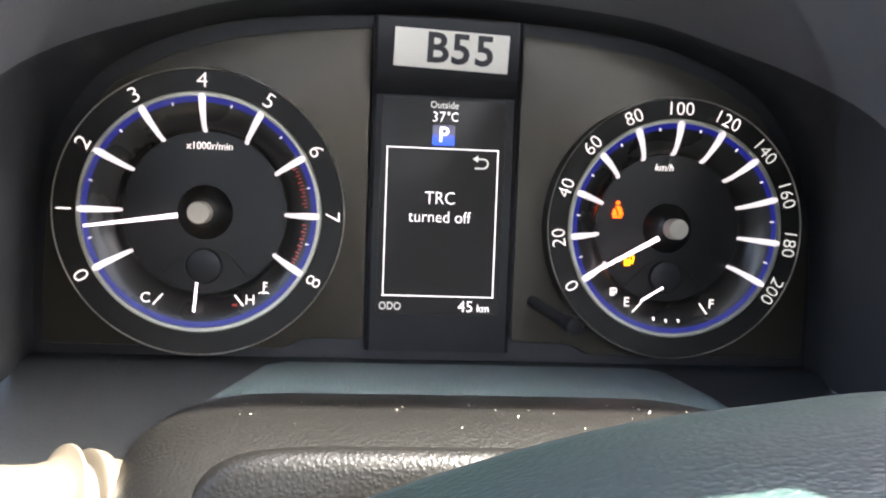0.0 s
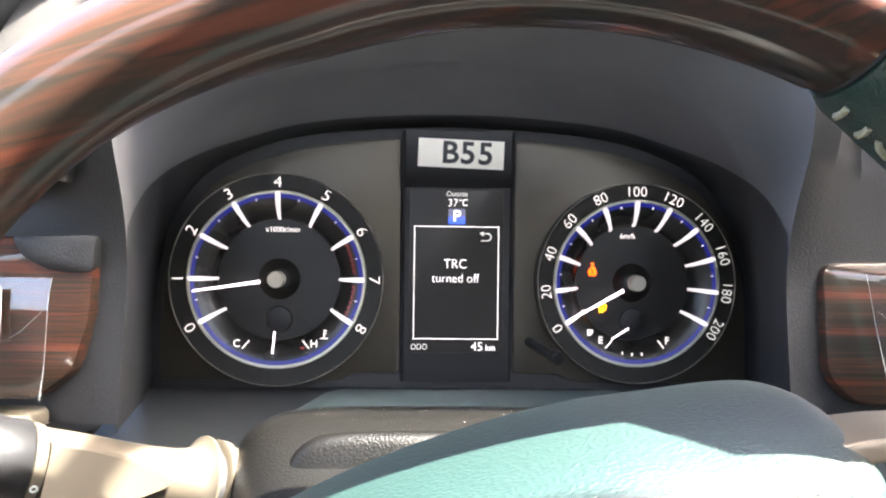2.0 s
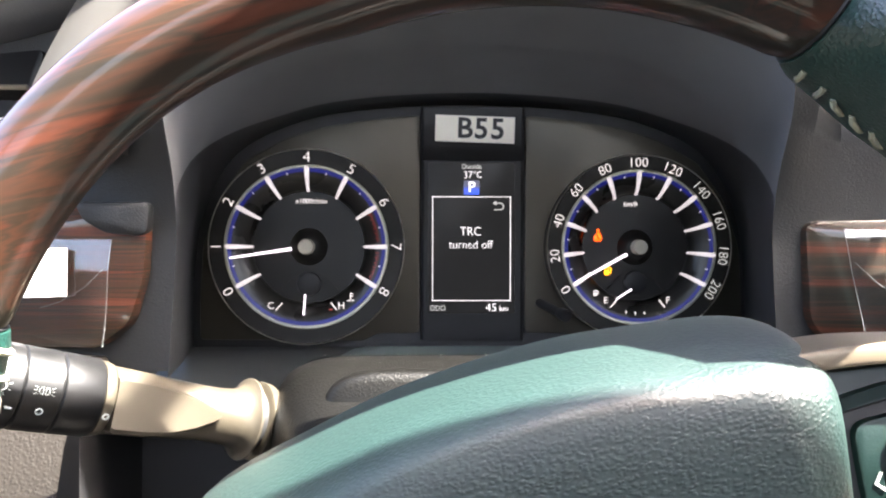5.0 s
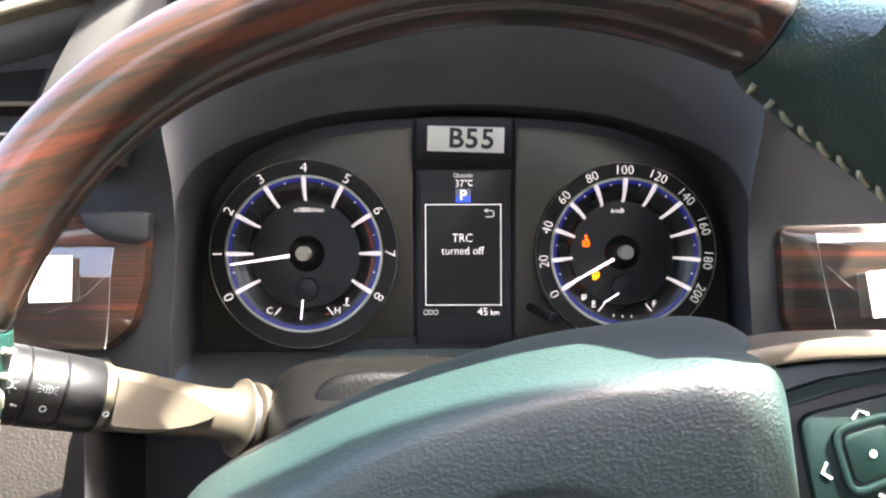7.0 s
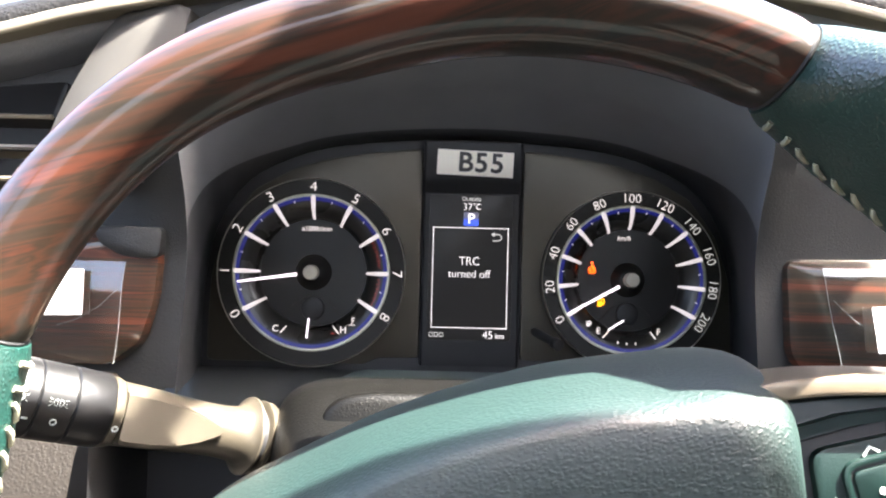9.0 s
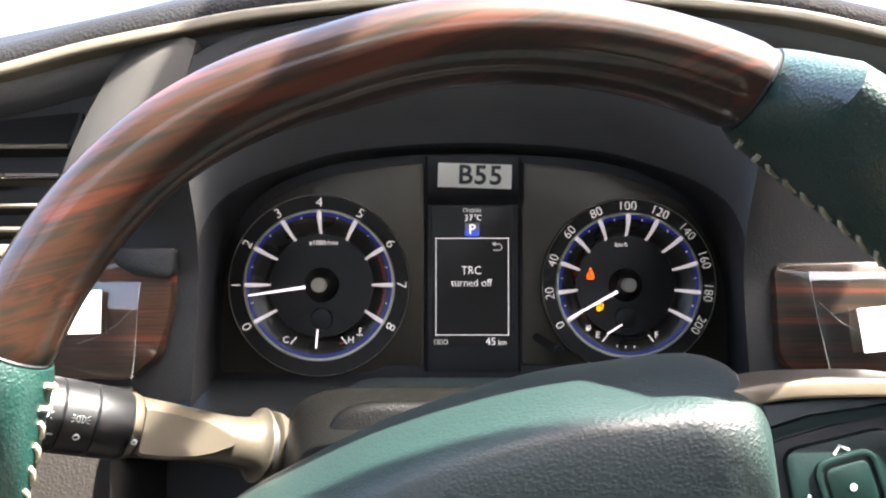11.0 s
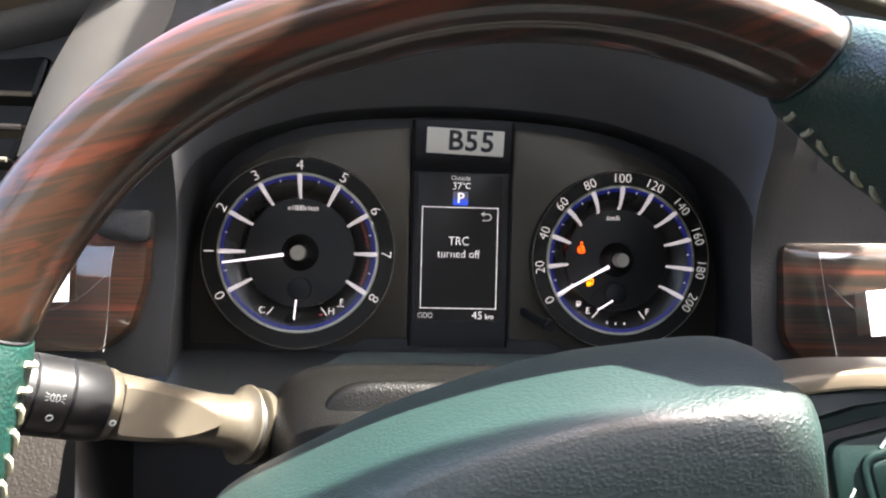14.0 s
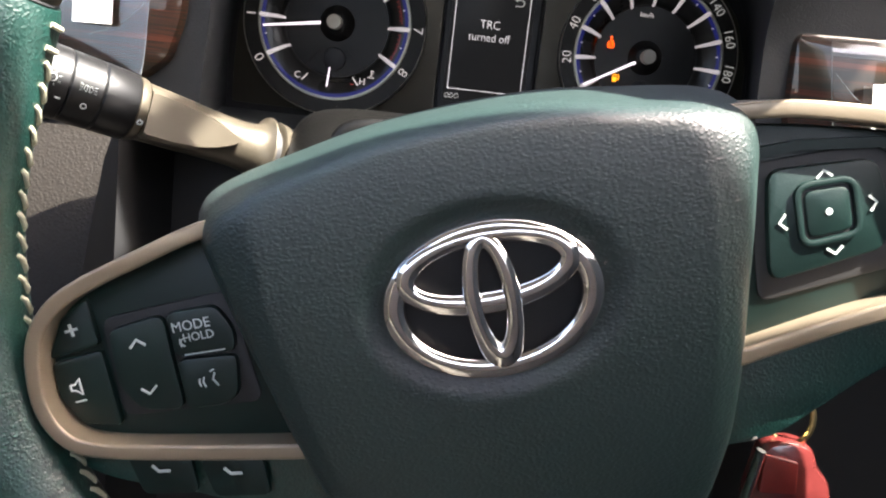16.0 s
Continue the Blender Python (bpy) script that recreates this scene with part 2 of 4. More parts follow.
def lathe(profile, segs=64, start=0.0, stop=360.0):
    """Turns (radius, y) points about the y axis."""
    bm = bmesh.new()
    whole = stop - start >= 360
    rows = []
    for i in range(segs if whole else segs + 1):
        a = radians(start + (stop - start) * i / segs)
        rows.append([bm.verts.new((r * math.cos(a), y, r * math.sin(a))) for r, y in profile])
    for i in range(segs):
        p, q = rows[i], rows[(i + 1) % len(rows)]
        for k in range(len(profile) - 1):
            bm.faces.new((p[k], q[k], q[k + 1], p[k + 1]))
    return bm


def loft(loops, closed=True, cap_first=False, cap_last=False):
    """Joins loops of equally many points with quads."""
    bm = bmesh.new()
    rows = [[bm.verts.new(p) for p in lp] for lp in loops]
    n = len(rows[0])
    for p, q in zip(rows, rows[1:]):
        for k in range(n if closed else n - 1):
            j = (k + 1) % n
            bm.faces.new((p[k], p[j], q[j], q[k]))
    if cap_first:
        bm.faces.new(rows[0])
    if cap_last:
        bm.faces.new(rows[-1][::-1])
    return bm


def spline(points, n, closed=False):
    """n points along a Catmull-Rom curve through 2D or 3D points."""
    P = [Vector(p) for p in points]
    out, m = [], len(P)
    spans = m if closed else m - 1
    for i in range(n):
        u = spans * i / (n if closed else n - 1)
        k = min(int(u), spans - 1)
        f = u - k
        g = (lambda j: P[j % m]) if closed else (lambda j: P[max(0, min(m - 1, j))])
        a, b, c, d = g(k - 1), g(k), g(k + 1), g(k + 2)
        out.append(0.5 * ((2 * b) + (c - a) * f + (2 * a - 5 * b + 4 * c - d) * f * f + (3 * b - a - 3 * c + d) * f ** 3))
    return out


def outline(points, radius, per=5):
    """A polygon in x and z with rounded corners."""
    out, n = [], len(points)
    for i in range(n):
        a, b, c = (Vector(points[(i + k) % n]) for k in (-1, 0, 1))
        r = min(radius, 0.45 * (a - b).length, 0.45 * (c - b).length)
        p, q = b + (a - b).normalized() * r, b + (c - b).normalized() * r
        for k in range(per + 1):
            f = k / per
            out.append(p * (1 - f) ** 2 + 2 * b * f * (1 - f) + q * f * f)
    return out


def slab(loop, front, back, bevel=0.0006, bulge=0.0):
    """A plate from a loop in x and z; its face at y = front (towards the driver), edge rounded."""
    c = sum((Vector(p) for p in loop), Vector((0, 0))) / len(loop)

    def ring(s, y):
        out = []
        for p in loop:
            d = Vector(p) - c
            k = max(1 - s / max(d.length, 1e-6), 0.02)
            out.append((c.x + d.x * k, y, c.y + d.y * k))
        return out
    loops = [ring(0, back), ring(0, front + bevel), ring(bevel * 0.35, front + bevel * 0.3), ring(bevel * 1.2, front)]
    if bulge:
        size = min(max(abs(p[0] - c.x) for p in loop), max(abs(p[1] - c.y) for p in loop))
        for f in (0.3, 0.6, 0.85):
            loops.append([(c.x + (p[0] - c.x) * (1 - f), front - bulge * (1 - (1 - f) ** 2), c.y + (p[2] - c.y) * (1 - f)) for p in loops[3]])
    return loft(loops, True, True, True)


def box(lo, hi, bevel=0.0):
    bm = bmesh.new()
    bmesh.ops.create_cube(bm, size=1)
    for v in bm.verts:
        v.co = Vector([lo[i] + (hi[i] - lo[i]) * (v.co[i] + 0.5) for i in range(3)])
    if bevel:
        bmesh.ops.bevel(bm, geom=bm.edges[:], offset=bevel, segments=3, profile=0.5, affect='EDGES')
    return bm


def sweep(path, section, closed=False, ups=None, cap=True, scales=None):
    """Carries a 2D section (side, up) along a 3D path."""
    P = [Vector(p) for p in path]
    loops = []
    for i, p in enumerate(P):
        t = (P[(i + 1) % len(P)] - P[i - 1]) if closed or 0 < i < len(P) - 1 else (P[1] - P[0] if i == 0 else P[-1] - P[-2])
        t.normalize()
        up = Vector(ups[i] if ups else (0, -1, 0))
        side = t.cross(up).normalized()
        up = side.cross(t).normalized()
        k = scales[i] if scales else 1
        loops.append([p + side * (a * k) + up * (b * k) for a, b in section])
    if closed:
        return loft(loops + [loops[0]], True)
    return loft(loops, True, cap, cap)


def circle(r, n=10, flat=1.0):
    return [(r * math.cos(2 * math.pi * k / n), r * flat * math.sin(2 * math.pi * k / n)) for k in range(n)]


def writing(name, text, size, mat, parent, x, y, z, turn=0.0, width=1.0, bold=0.0, label="", lean=0.0, centred=False):
    """Letters standing on a plane that faces the driver, centred on (x, z)."""
    cu = bpy.data.curves.new(name, 'FONT')
    cu.body, cu.size, cu.align_x, cu.align_y = text, size, 'CENTER', 'CENTER'
    cu.offset, cu.extrude, cu.resolution_u = bold, 0.00012, 3
    cu.shear = lean
    ob = bpy.data.objects.new(name, cu)
    me = bpy.data.meshes.new_from_object(ob)
    bpy.data.objects.remove(ob)
    if centred:
        xs = [v.co.x for v in me.vertices]
        me.transform(pose(-(min(xs) + max(xs)) / 2, 0, 0))
    me.transform(pose(0, 0, 0, 90))
    at = pose(x, y, z, 0, turn, 0) @ Matrix.Diagonal((width, 1, 1, 1))
    out = None
    for k, letter in enumerate(letters_of(me)):
        out = part(name, letter, mat, parent, label, at=at)
    bpy.data.meshes.remove(me)
    return out


def letters_of(me):
    """Splits a line of text into one bmesh for each letter."""
    bm = bmesh.new()
    bm.from_mesh(me)
    bmesh.ops.remove_doubles(bm, verts=bm.verts, dist=1e-7)
    left, groups = set(bm.faces), []
    while left:
        todo, isle = [left.pop()], []
        while todo:
            f = todo.pop()
            isle.append(f)
            for v in f.verts:
                for g in v.link_faces:
                    if g in left:
                        left.discard(g)
                        todo.append(g)
        xs = [v.co.x for f in isle for v in f.verts]
        groups.append([min(xs), max(xs), isle])
    groups.sort(key=lambda g: g[0])
    merged = []
    for g in groups:
        if merged and g[0] < merged[-1][1] - 0.25 * min(g[1] - g[0], merged[-1][1] - merged[-1][0]):
            merged[-1] = [merged[-1][0], max(merged[-1][1], g[1]), merged[-1][2] + g[2]]
        else:
            merged.append(g)
    for lo, hi, faces in merged:
        one, seen = bmesh.new(), {}
        for f in faces:
            for v in f.verts:
                if v not in seen:
                    seen[v] = one.verts.new(v.co)
            one.faces.new([seen[v] for v in f.verts])
        yield one
    bm.free()


def line(points, width, y, high=0.00025):
    """A thin raised line in x and z."""
    return sweep([(p[0], y, p[1]) for p in points], [(-width / 2, -high), (width / 2, -high), (width / 2, high), (-width / 2, high)])


# ---- cabin ----
def wall(name, label, lo, hi, mat):
    ob = part(name, box(lo, hi, 0.01), mat)
    return tagged(ob, label, name.split("_")[0], kind="structure")


FLOOR = -0.78
X0, X1, YB, YF, ROOF = -1.02, 0.66, -1.95, 0.62, 0.56
HEADER = -0.4785                                      # the windscreen's upper edge
wall("floor", "dark carpeted cabin floor", (X0, YB, FLOOR - 0.03), (X1, YF, FLOOR), M["carpet"])
EDGE = [(-1.02, -0.020), (-0.86, -0.014), (-0.76, -0.007), (-0.70, 0.0), (0.33, 0.002), (0.36, 0.0), (0.40, -0.007), (0.50, -0.014), (0.66, -0.020)]
tagged(part("ceiling", loft([[(X0, YB, z)] + [(x, HEADER + d, z) for x, d in EDGE] + [(X1, YB, z)] for z in (ROOF, ROOF + 0.03)], True, True, True), M["roof"]),
       "pale cloth cabin roof lining", "ceiling", kind="structure")
wall("wall_front", "plain bulkhead in front of the footwell", (X0, YF - 0.14, FLOOR), (X1, YF - 0.1, 0.05), M["fascia"])
wall("wall_left", "lower cabin side below the side window", (X0 - 0.04, YB, FLOOR), (X0, YF, 0.13), M["doorcard"])
wall("wall_right", "lower cabin side below the side window", (X1, YB, FLOOR), (X1 + 0.04, YF, 0.30), M["doorcard"])
wall("wall_left_rail", "roof rail over the side window", (X0 - 0.04, YB, 0.50), (X0, HEADER - 0.022, ROOF + 0.03), M["roof"])
wall("wall_right_rail", "roof rail over the side window", (X1, YB, 0.50), (X1 + 0.04, HEADER - 0.022, ROOF + 0.03), M["roof"])
wall("wall_back", "rear cabin wall below the back window", (X0, YB - 0.04, FLOOR), (X1, YB, 0.16), M["lining"])
for x in (X0 - 0.04, X1):
    part_name = "wall_left_pillar" if x < 0 else "wall_right_pillar"
    wall(part_name, "cabin pillar between the side windows", (x, -0.98, 0.13 if x < 0 else 0.30), (x + 0.04, -0.86, 0.50), M["roof"])

# rear-view mirror on the windscreen, whose shadow lies on the middle of the dashboard
mirror = thing("rear_view_mirror", "dark rear-view mirror hanging behind the windscreen", "mirror")
part("housing", box((0.096, -0.300, 0.470), (0.452, -0.248, 0.540), 0.014), M["rubber"], mirror)
part("glass", slab(outline([(0.106, 0.478), (0.442, 0.478), (0.442, 0.532), (0.106, 0.532)], 0.012), -0.3015, -0.2980, 0.0006), M["chrome"], mirror, "mirror glass")
part("stem", sweep([(0.222, -0.270, 0.530), (0.222, -0.30, 0.552), (0.222, HEADER - 0.004, 0.566)], circle(0.008, 12), ups=[(1, 0, 0)] * 3), M["rubber"], mirror)

# ---- dashboard ----
dashboard = thing("dashboard", "dark grey moulded dashboard with hood, wood trim and silver strip", "dashboard", kind="structure")
FASCIA = -0.102


def mirrored(half):
    """A left half, from below to the middle, and its mirror image."""
    return [Vector(p) for p in half] + [Vector((-p[0], p[1])) for p in half[-2::-1]]


BACK = mirrored([(-0.161, -0.060), (-0.161, -0.02), (-0.155, 0.022), (-0.138, 0.052), (-0.110, 0.069), (-0.070, 0.079), (0.0, 0.083)])
FRONT = mirrored([(-0.1420, -0.060), (-0.139, -0.012), (-0.1375, 0.030), (-0.137, 0.066), (-0.126, 0.098), (-0.094, 0.119), (0.0, 0.131)])
FRONT = [Vector((p.x * 0.95, p.y)) if p.x > 0 else p for p in FRONT]
BACK, FRONT = spline(BACK, 65), spline(FRONT, 65)


def brow(z):
    """How far the hood's front edge reaches towards the driver at height z."""
    u = min(max(z / 0.09, 0), 1)
    return FASCIA - 0.002 - 0.031 * u * u * (3 - 2 * u)


FS, US = (0, 0.03, 0.10, 0.35, 0.68, 0.86, 0.93, 0.975, 1.0), (0.0, 0.09, 0.15, 0.38, 0.70, 0.90, 0.955, 0.988, 1.0)


def funnel(p, q, f):
    """A point of the hood's inside, from the meter's edge p (f = 0) to the mouth q (f = 1)."""
    u = float(np.interp(f, FS, US))
    return (p.x * (1 - f) + q.x * f, 0.006 * (1 - u) + brow(q.y) * u, p.y * (1 - f) + q.y * f)


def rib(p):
    """How far the darkened hood colour, standing in for shade, reaches up the funnel: a thin line over the meter, most
    of the wall beside it.
    """
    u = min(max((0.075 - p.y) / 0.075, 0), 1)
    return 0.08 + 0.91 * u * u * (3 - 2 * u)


part("hood_shaded_part", loft([[funnel(p, q, rib(p) * g) for p, q in zip(BACK, FRONT)] for g in (0, 0.1, 0.3, 0.55, 0.8, 1)], False), M["shaded_hood"], dashboard, "darker part of the hood round the meter, painted as shaded")
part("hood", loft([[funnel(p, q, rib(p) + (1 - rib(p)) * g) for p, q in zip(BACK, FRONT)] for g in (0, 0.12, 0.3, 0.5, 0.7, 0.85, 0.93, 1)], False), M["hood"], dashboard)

STRIP = [(-0.72, 0.010), (-0.45, 0.056), (-0.30, 0.084), (-0.223, 0.1005), (-0.183, 0.111), (-0.144, 0.119), (-0.091, 0.128), (0.018, 0.1355), (0.125, 0.128), (0.187, 0.116), (0.28, 0.094), (0.415, 0.060), (0.645, 0.004)]
top = spline(STRIP, 60)
sx, sz = [p.x for p in top], [p.y - 0.002 for p in top]


def fascia_edge(p):
    """Where the way outwards from the meter through p leaves the fascia."""
    d, k = p - Vector((0, 0.02)), 1.0
    while k < 12:
        q = Vector((0, 0.02)) + d * k
        if q.x < -0.72 or q.x > 0.645 or q.y > np.interp(q.x, sx, sz):
            break
        k += 0.01
    return (min(max(q.x, -0.72), 0.645), FASCIA, max(q.y, -0.056))


rims = [[], [], [], []]
for p in FRONT:
    q = fascia_edge(p)
    d = Vector((q[0] - p.x, q[2] - p.y))
    k1, k2 = (min(w, c / max(d.length, 1e-6)) for w, c in ((0.4, 0.012), (0.75, 0.034)))
    rims[0].append((p.x, brow(p.y), max(p.y, -0.056)))
    rims[1].append((p.x + d.x * k1, brow(p.y), max(p.y + d.y * k1, -0.056)))
    z2 = max(p.y + d.y * k2, -0.056)
    back2, back3 = (min(1, d.length * k / 0.032) for k in (k2, 1))
    rims[2].append((p.x + d.x * k2, brow(p.y) + (FASCIA + 0.03 * max(0, 0.06 - z2) - brow(p.y)) * back2, z2))
    rims[3].append((q[0], brow(p.y) + (FASCIA + 0.03 * max(0, 0.06 - q[2]) - brow(p.y)) * back3, q[2]))
bm = loft(rims, False)
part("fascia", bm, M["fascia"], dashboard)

part("silver_strip", sweep([(p.x, FASCIA - 0.031, p.y) for p in top], outline([(-0.0027, -0.010), (0.0027, -0.010), (0.0027, 0.006), (-0.0027, 0.006)], 0.0018, 4)),
     M["silver"], dashboard, "long satin silver strip")
PADROWS = ((-0.003, FASCIA + 0.002), (-0.003, FASCIA - 0.024), (0.003, FASCIA - 0.0285), (0.008, FASCIA - 0.0290), (0.013, FASCIA - 0.0265), (0.018, FASCIA - 0.020), (0.0215, FASCIA - 0.010), (0.024, FASCIA + 0.004), (0.044, -0.05), (0.092, 0.05), (0.165, 0.25), (0.17, 0.46))
part("top_pad", loft([[(p.x, y, p.y + h) for p in top] for h, y in PADROWS], False), M["pad"], dashboard, "grained soft top pad")

# undercut below the strip, either side of the hood
for side in (-1, 1):
    run = [p for p in top if (p.x < -0.080 if side < 0 else p.x > 0.080)]
    part("strip_bed", loft([[(p.x, y, p.y + h) for p in run] for h, y in ((-0.002, FASCIA - 0.026), (-0.005, FASCIA - 0.024), (-0.009, FASCIA - 0.012), (-0.012, FASCIA + 0.004))], False), M["hood"], dashboard)

# cheek of the hood beside the vent, its sunlit look put into a paler colour
L1 = [(-0.138, 0.1175), (-0.160, 0.112), (-0.177, 0.086), (-0.188, 0.062), (-0.195, 0.040)]
L2 = [(-0.131, 0.1145), (-0.135, 0.099), (-0.143, 0.084), (-0.152, 0.063), (-0.160, 0.040)]
A, B = spline(L1, 16), spline(L2, 16)
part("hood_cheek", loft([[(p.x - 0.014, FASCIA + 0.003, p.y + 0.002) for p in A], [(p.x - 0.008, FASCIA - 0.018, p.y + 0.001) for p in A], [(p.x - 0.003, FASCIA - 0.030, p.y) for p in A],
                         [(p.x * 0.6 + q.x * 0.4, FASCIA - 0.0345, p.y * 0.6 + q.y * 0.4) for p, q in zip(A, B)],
                         [(q.x, FASCIA - 0.0335, q.y) for q in B], [(q.x + 0.003, FASCIA + 0.003, q.y) for q in B]], False), M["wedge"], dashboard, "grey hood cheek, coloured paler as sunlit", 60)

# wood panels, leaning back, with a silver line below
LEAN = 0.03


def leaned(bm):
    """Lets a plate lean back: its foot stands towards the driver."""
    for v in bm.verts:
        v.co.y -= LEAN * (0.019 - v.co.z)
    return bm


part("wood_panel", leaned(slab(outline([(-0.1480, 0.019), (-0.1500, -0.014), (-0.1560, -0.034), (-0.170, -0.0450), (-0.60, -0.0475), (-0.60, 0.0), (-0.30, 0.019)], 0.004), FASCIA - 0.008, FASCIA + 0.008, 0.004, 0.003)),
     M["trimwood"], dashboard, "glossy dark red striped wood panel")
part("wood_panel", leaned(slab(outline([(0.1440, 0.012), (0.1460, -0.034), (0.158, -0.0460), (0.640, -0.0475), (0.640, 0.002), (0.30, 0.016)], 0.006), FASCIA - 0.006, FASCIA + 0.008, 0.004, 0.003)),
     M["trimwood"], dashboard, "glossy dark red striped wood panel")
part("corner_plate", slab(outline([(-0.1475, 0.0195), (-0.1485, 0.006), (-0.154, 0.0045), (-0.167, 0.0060), (-0.177, 0.0115), (-0.181, 0.0195)], 0.003), FASCIA - 0.0105, FASCIA + 0.002, 0.0015, 0.001), M["fascia"], dashboard, "dark rounded plate on the upper corner of the wood panel")
part("lower_strip", box((-0.60, FASCIA - 0.022, -0.0575), (-0.170, FASCIA + 0.024, -0.0495), 0.003), M["silver"], dashboard, "satin silver strip")
part("lower_strip", box((0.175, FASCIA - 0.022, -0.0575), (0.600, FASCIA + 0.024, -0.0495), 0.003), M["silver"], dashboard, "satin silver strip")

# shelf under the meter, recess round the column, knee panels
SH = [(-0.0585, 0.006), (-0.0575, -0.012), (-0.0605, -0.030), (-0.066, -0.060), (-0.072, -0.090), (-0.078, FASCIA)]
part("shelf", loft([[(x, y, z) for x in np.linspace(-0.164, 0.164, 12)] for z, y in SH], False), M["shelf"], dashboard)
STEP = ((-0.019, -0.060, 0.082, -0.0560), (-0.023, -0.062, 0.084, -0.0545), (-0.052, -0.074, 0.094, -0.0585), (-0.080, -0.086, 0.098, -0.0630), (-0.098, -0.092, 0.102, -0.0680), (-0.100, -0.092, 0.102, -0.0740))
part("shelf_step", loft([[(x, y, z) for x, z in ((a - 0.014, z0 - 0.020), (a - 0.010, z0 - 0.0075), (a - 0.004, z0 - 0.0015), (a + 0.004, z0), (b - 0.004, z0), (b + 0.004, z0 - 0.0015), (b + 0.010, z0 - 0.0075), (b + 0.014, z0 - 0.020))] for y, a, b, z0 in STEP], True, True, True), M["step"], dashboard, "raised blue-grey step over the column, coloured paler as sunlit")
part("column_recess", loft([[(-0.184, FASCIA + 0.004, z), (-0.172, -0.05, z), (0.165, -0.05, z), (0.172, FASCIA, z)] for z in (-0.070, -0.2, -0.5)], False), M["rubber"], dashboard)
KN = [(-0.058, FASCIA + 0.004), (-0.062, FASCIA - 0.010), (-0.085, FASCIA - 0.026), (-0.14, FASCIA - 0.046), (-0.24, FASCIA - 0.066), (-0.46, FASCIA - 0.04)]
KNR = [(-0.056, FASCIA + 0.024), (-0.062, FASCIA - 0.004), (-0.070, FASCIA + 0.002), (-0.10, FASCIA + 0.020), (-0.16, FASCIA + 0.045), (-0.28, FASCIA + 0.085), (-0.50, FASCIA + 0.15)]
for a, b in ((-0.72, -0.178), (0.166, 0.645)):
    s = 1 if a < 0 else -1
    xs = np.linspace(a, b, 10)
    lps = [[(x, y, z) for x in xs] for z, y in (KN if s > 0 else KNR)]
    part("knee_panel", loft(lps, False), M["knee" if s > 0 else "fascia"], dashboard, "brown grained knee panel" if s > 0 else "dark knee panel")

# air vent
vent = thing("air_vent", "black air vent with chrome-edged slats in the dashboard", "air vent")
V = outline([(-0.196, 0.088), (-0.216, 0.026), (-0.345, 0.020), (-0.345, 0.066), (-0.30, 0.078)], 0.004)
part("housing", slab(V, FASCIA - 0.003, FASCIA + 0.020, 0.001), M["black"], vent)
for z, x, mat in ((0.069, -0.1985, "fascia"), (0.0545, -0.2025, "silver"), (0.040, -0.209, "fascia"), (0.0285, -0.214, "fascia")):
    d = 0.0005 if mat == "fascia" else 0.0010
    part("slat", loft([[(x0, FASCIA - 0.003, z - 0.004), (x0, FASCIA - 0.011, z - d), (x0, FASCIA - 0.0125, z), (x0, FASCIA - 0.011, z + d), (x0, FASCIA - 0.003, z - 0.001)] for x0 in (-0.343, x)], True, True, True), M[mat], vent)
    part("slat_edge", sweep([(-0.342, FASCIA - 0.0125, z), (x - 0.001, FASCIA - 0.0125, z)], circle(0.0017 if mat == "silver" else 0.0012, 8)), M["chrome" if mat == "silver" else "silver"], vent)
part("slider", sweep([(-0.262, FASCIA - 0.0165, 0.0545), (-0.260, FASCIA - 0.0165, 0.0545), (-0.252, FASCIA - 0.0165, 0.0545), (-0.238, FASCIA - 0.0165, 0.0545), (-0.232, FASCIA - 0.0165, 0.0545), (-0.2305, FASCIA - 0.0165, 0.0545)], circle(0.0044, 20), scales=[0.5, 0.85, 1, 1, 0.85, 0.5]), M["chrome"], vent, "chrome slider knob")
part("lower_frame", box((-0.345, FASCIA - 0.016, 0.0140), (-0.2165, FASCIA + 0.004, 0.0212), 0.0022), M["silver"], vent, "satin silver strip under the vent")

# ---- instrument cluster ----
cluster = thing("instrument_cluster", "lit car instrument cluster with two round dials and a centre display", "instrument cluster")
part("meter_housing", slab([(p.x * 1.03, p.y * 1.03) for p in BACK] , 0.0056, 0.05, 0.0005), M["rubber"], cluster)
half = [(-0.0300, -0.0500), (-0.0300, 0.0768), (-0.055, 0.0745), (-0.084, 0.0700), (-0.108, 0.0625), (-0.131, 0.0495), (-0.147, 0.027), (-0.1555, 0.0), (-0.157, -0.030), (-0.157, -0.0540), (-0.062, -0.0545), (-0.055, -0.0500)]
for s in (1, -1):
    part("face_plate", slab(outline([(s * x + (0.0015 if s < 0 else 0), z) for x, z in half][::s], 0.003, 3), 0.0030, 0.0055, 0.0006), M["plate"], cluster, "satin grey-brown face plate")
part("centre_panel", loft([[(x, y, z) for x, y in ((-0.0295, 0.005), (-0.0290, y0), (-0.0275, y0 - 0.0008), (0.0285, y0 - 0.0008), (0.0300, y0), (0.0305, 0.005))]
                           for z, y0 in ((-0.054, 0.0015), (-0.049, 0.0012), (0.0500, 0.0012), (0.0535, -0.0018), (0.0585, -0.0042), (0.0795, -0.0050))], True, True, True), M["black"], cluster, "gloss black centre panel", 25)

screen = part("display", slab(outline([(-0.0250, -0.0385), (0.0250, -0.0385), (0.0250, 0.0490), (-0.0250, 0.0490)], 0.0006, 2), -0.0003, 0.0006, 0.0002), M["screen"], cluster, "dark lit colour display")
F0, F1 = 0.0290, -0.0310
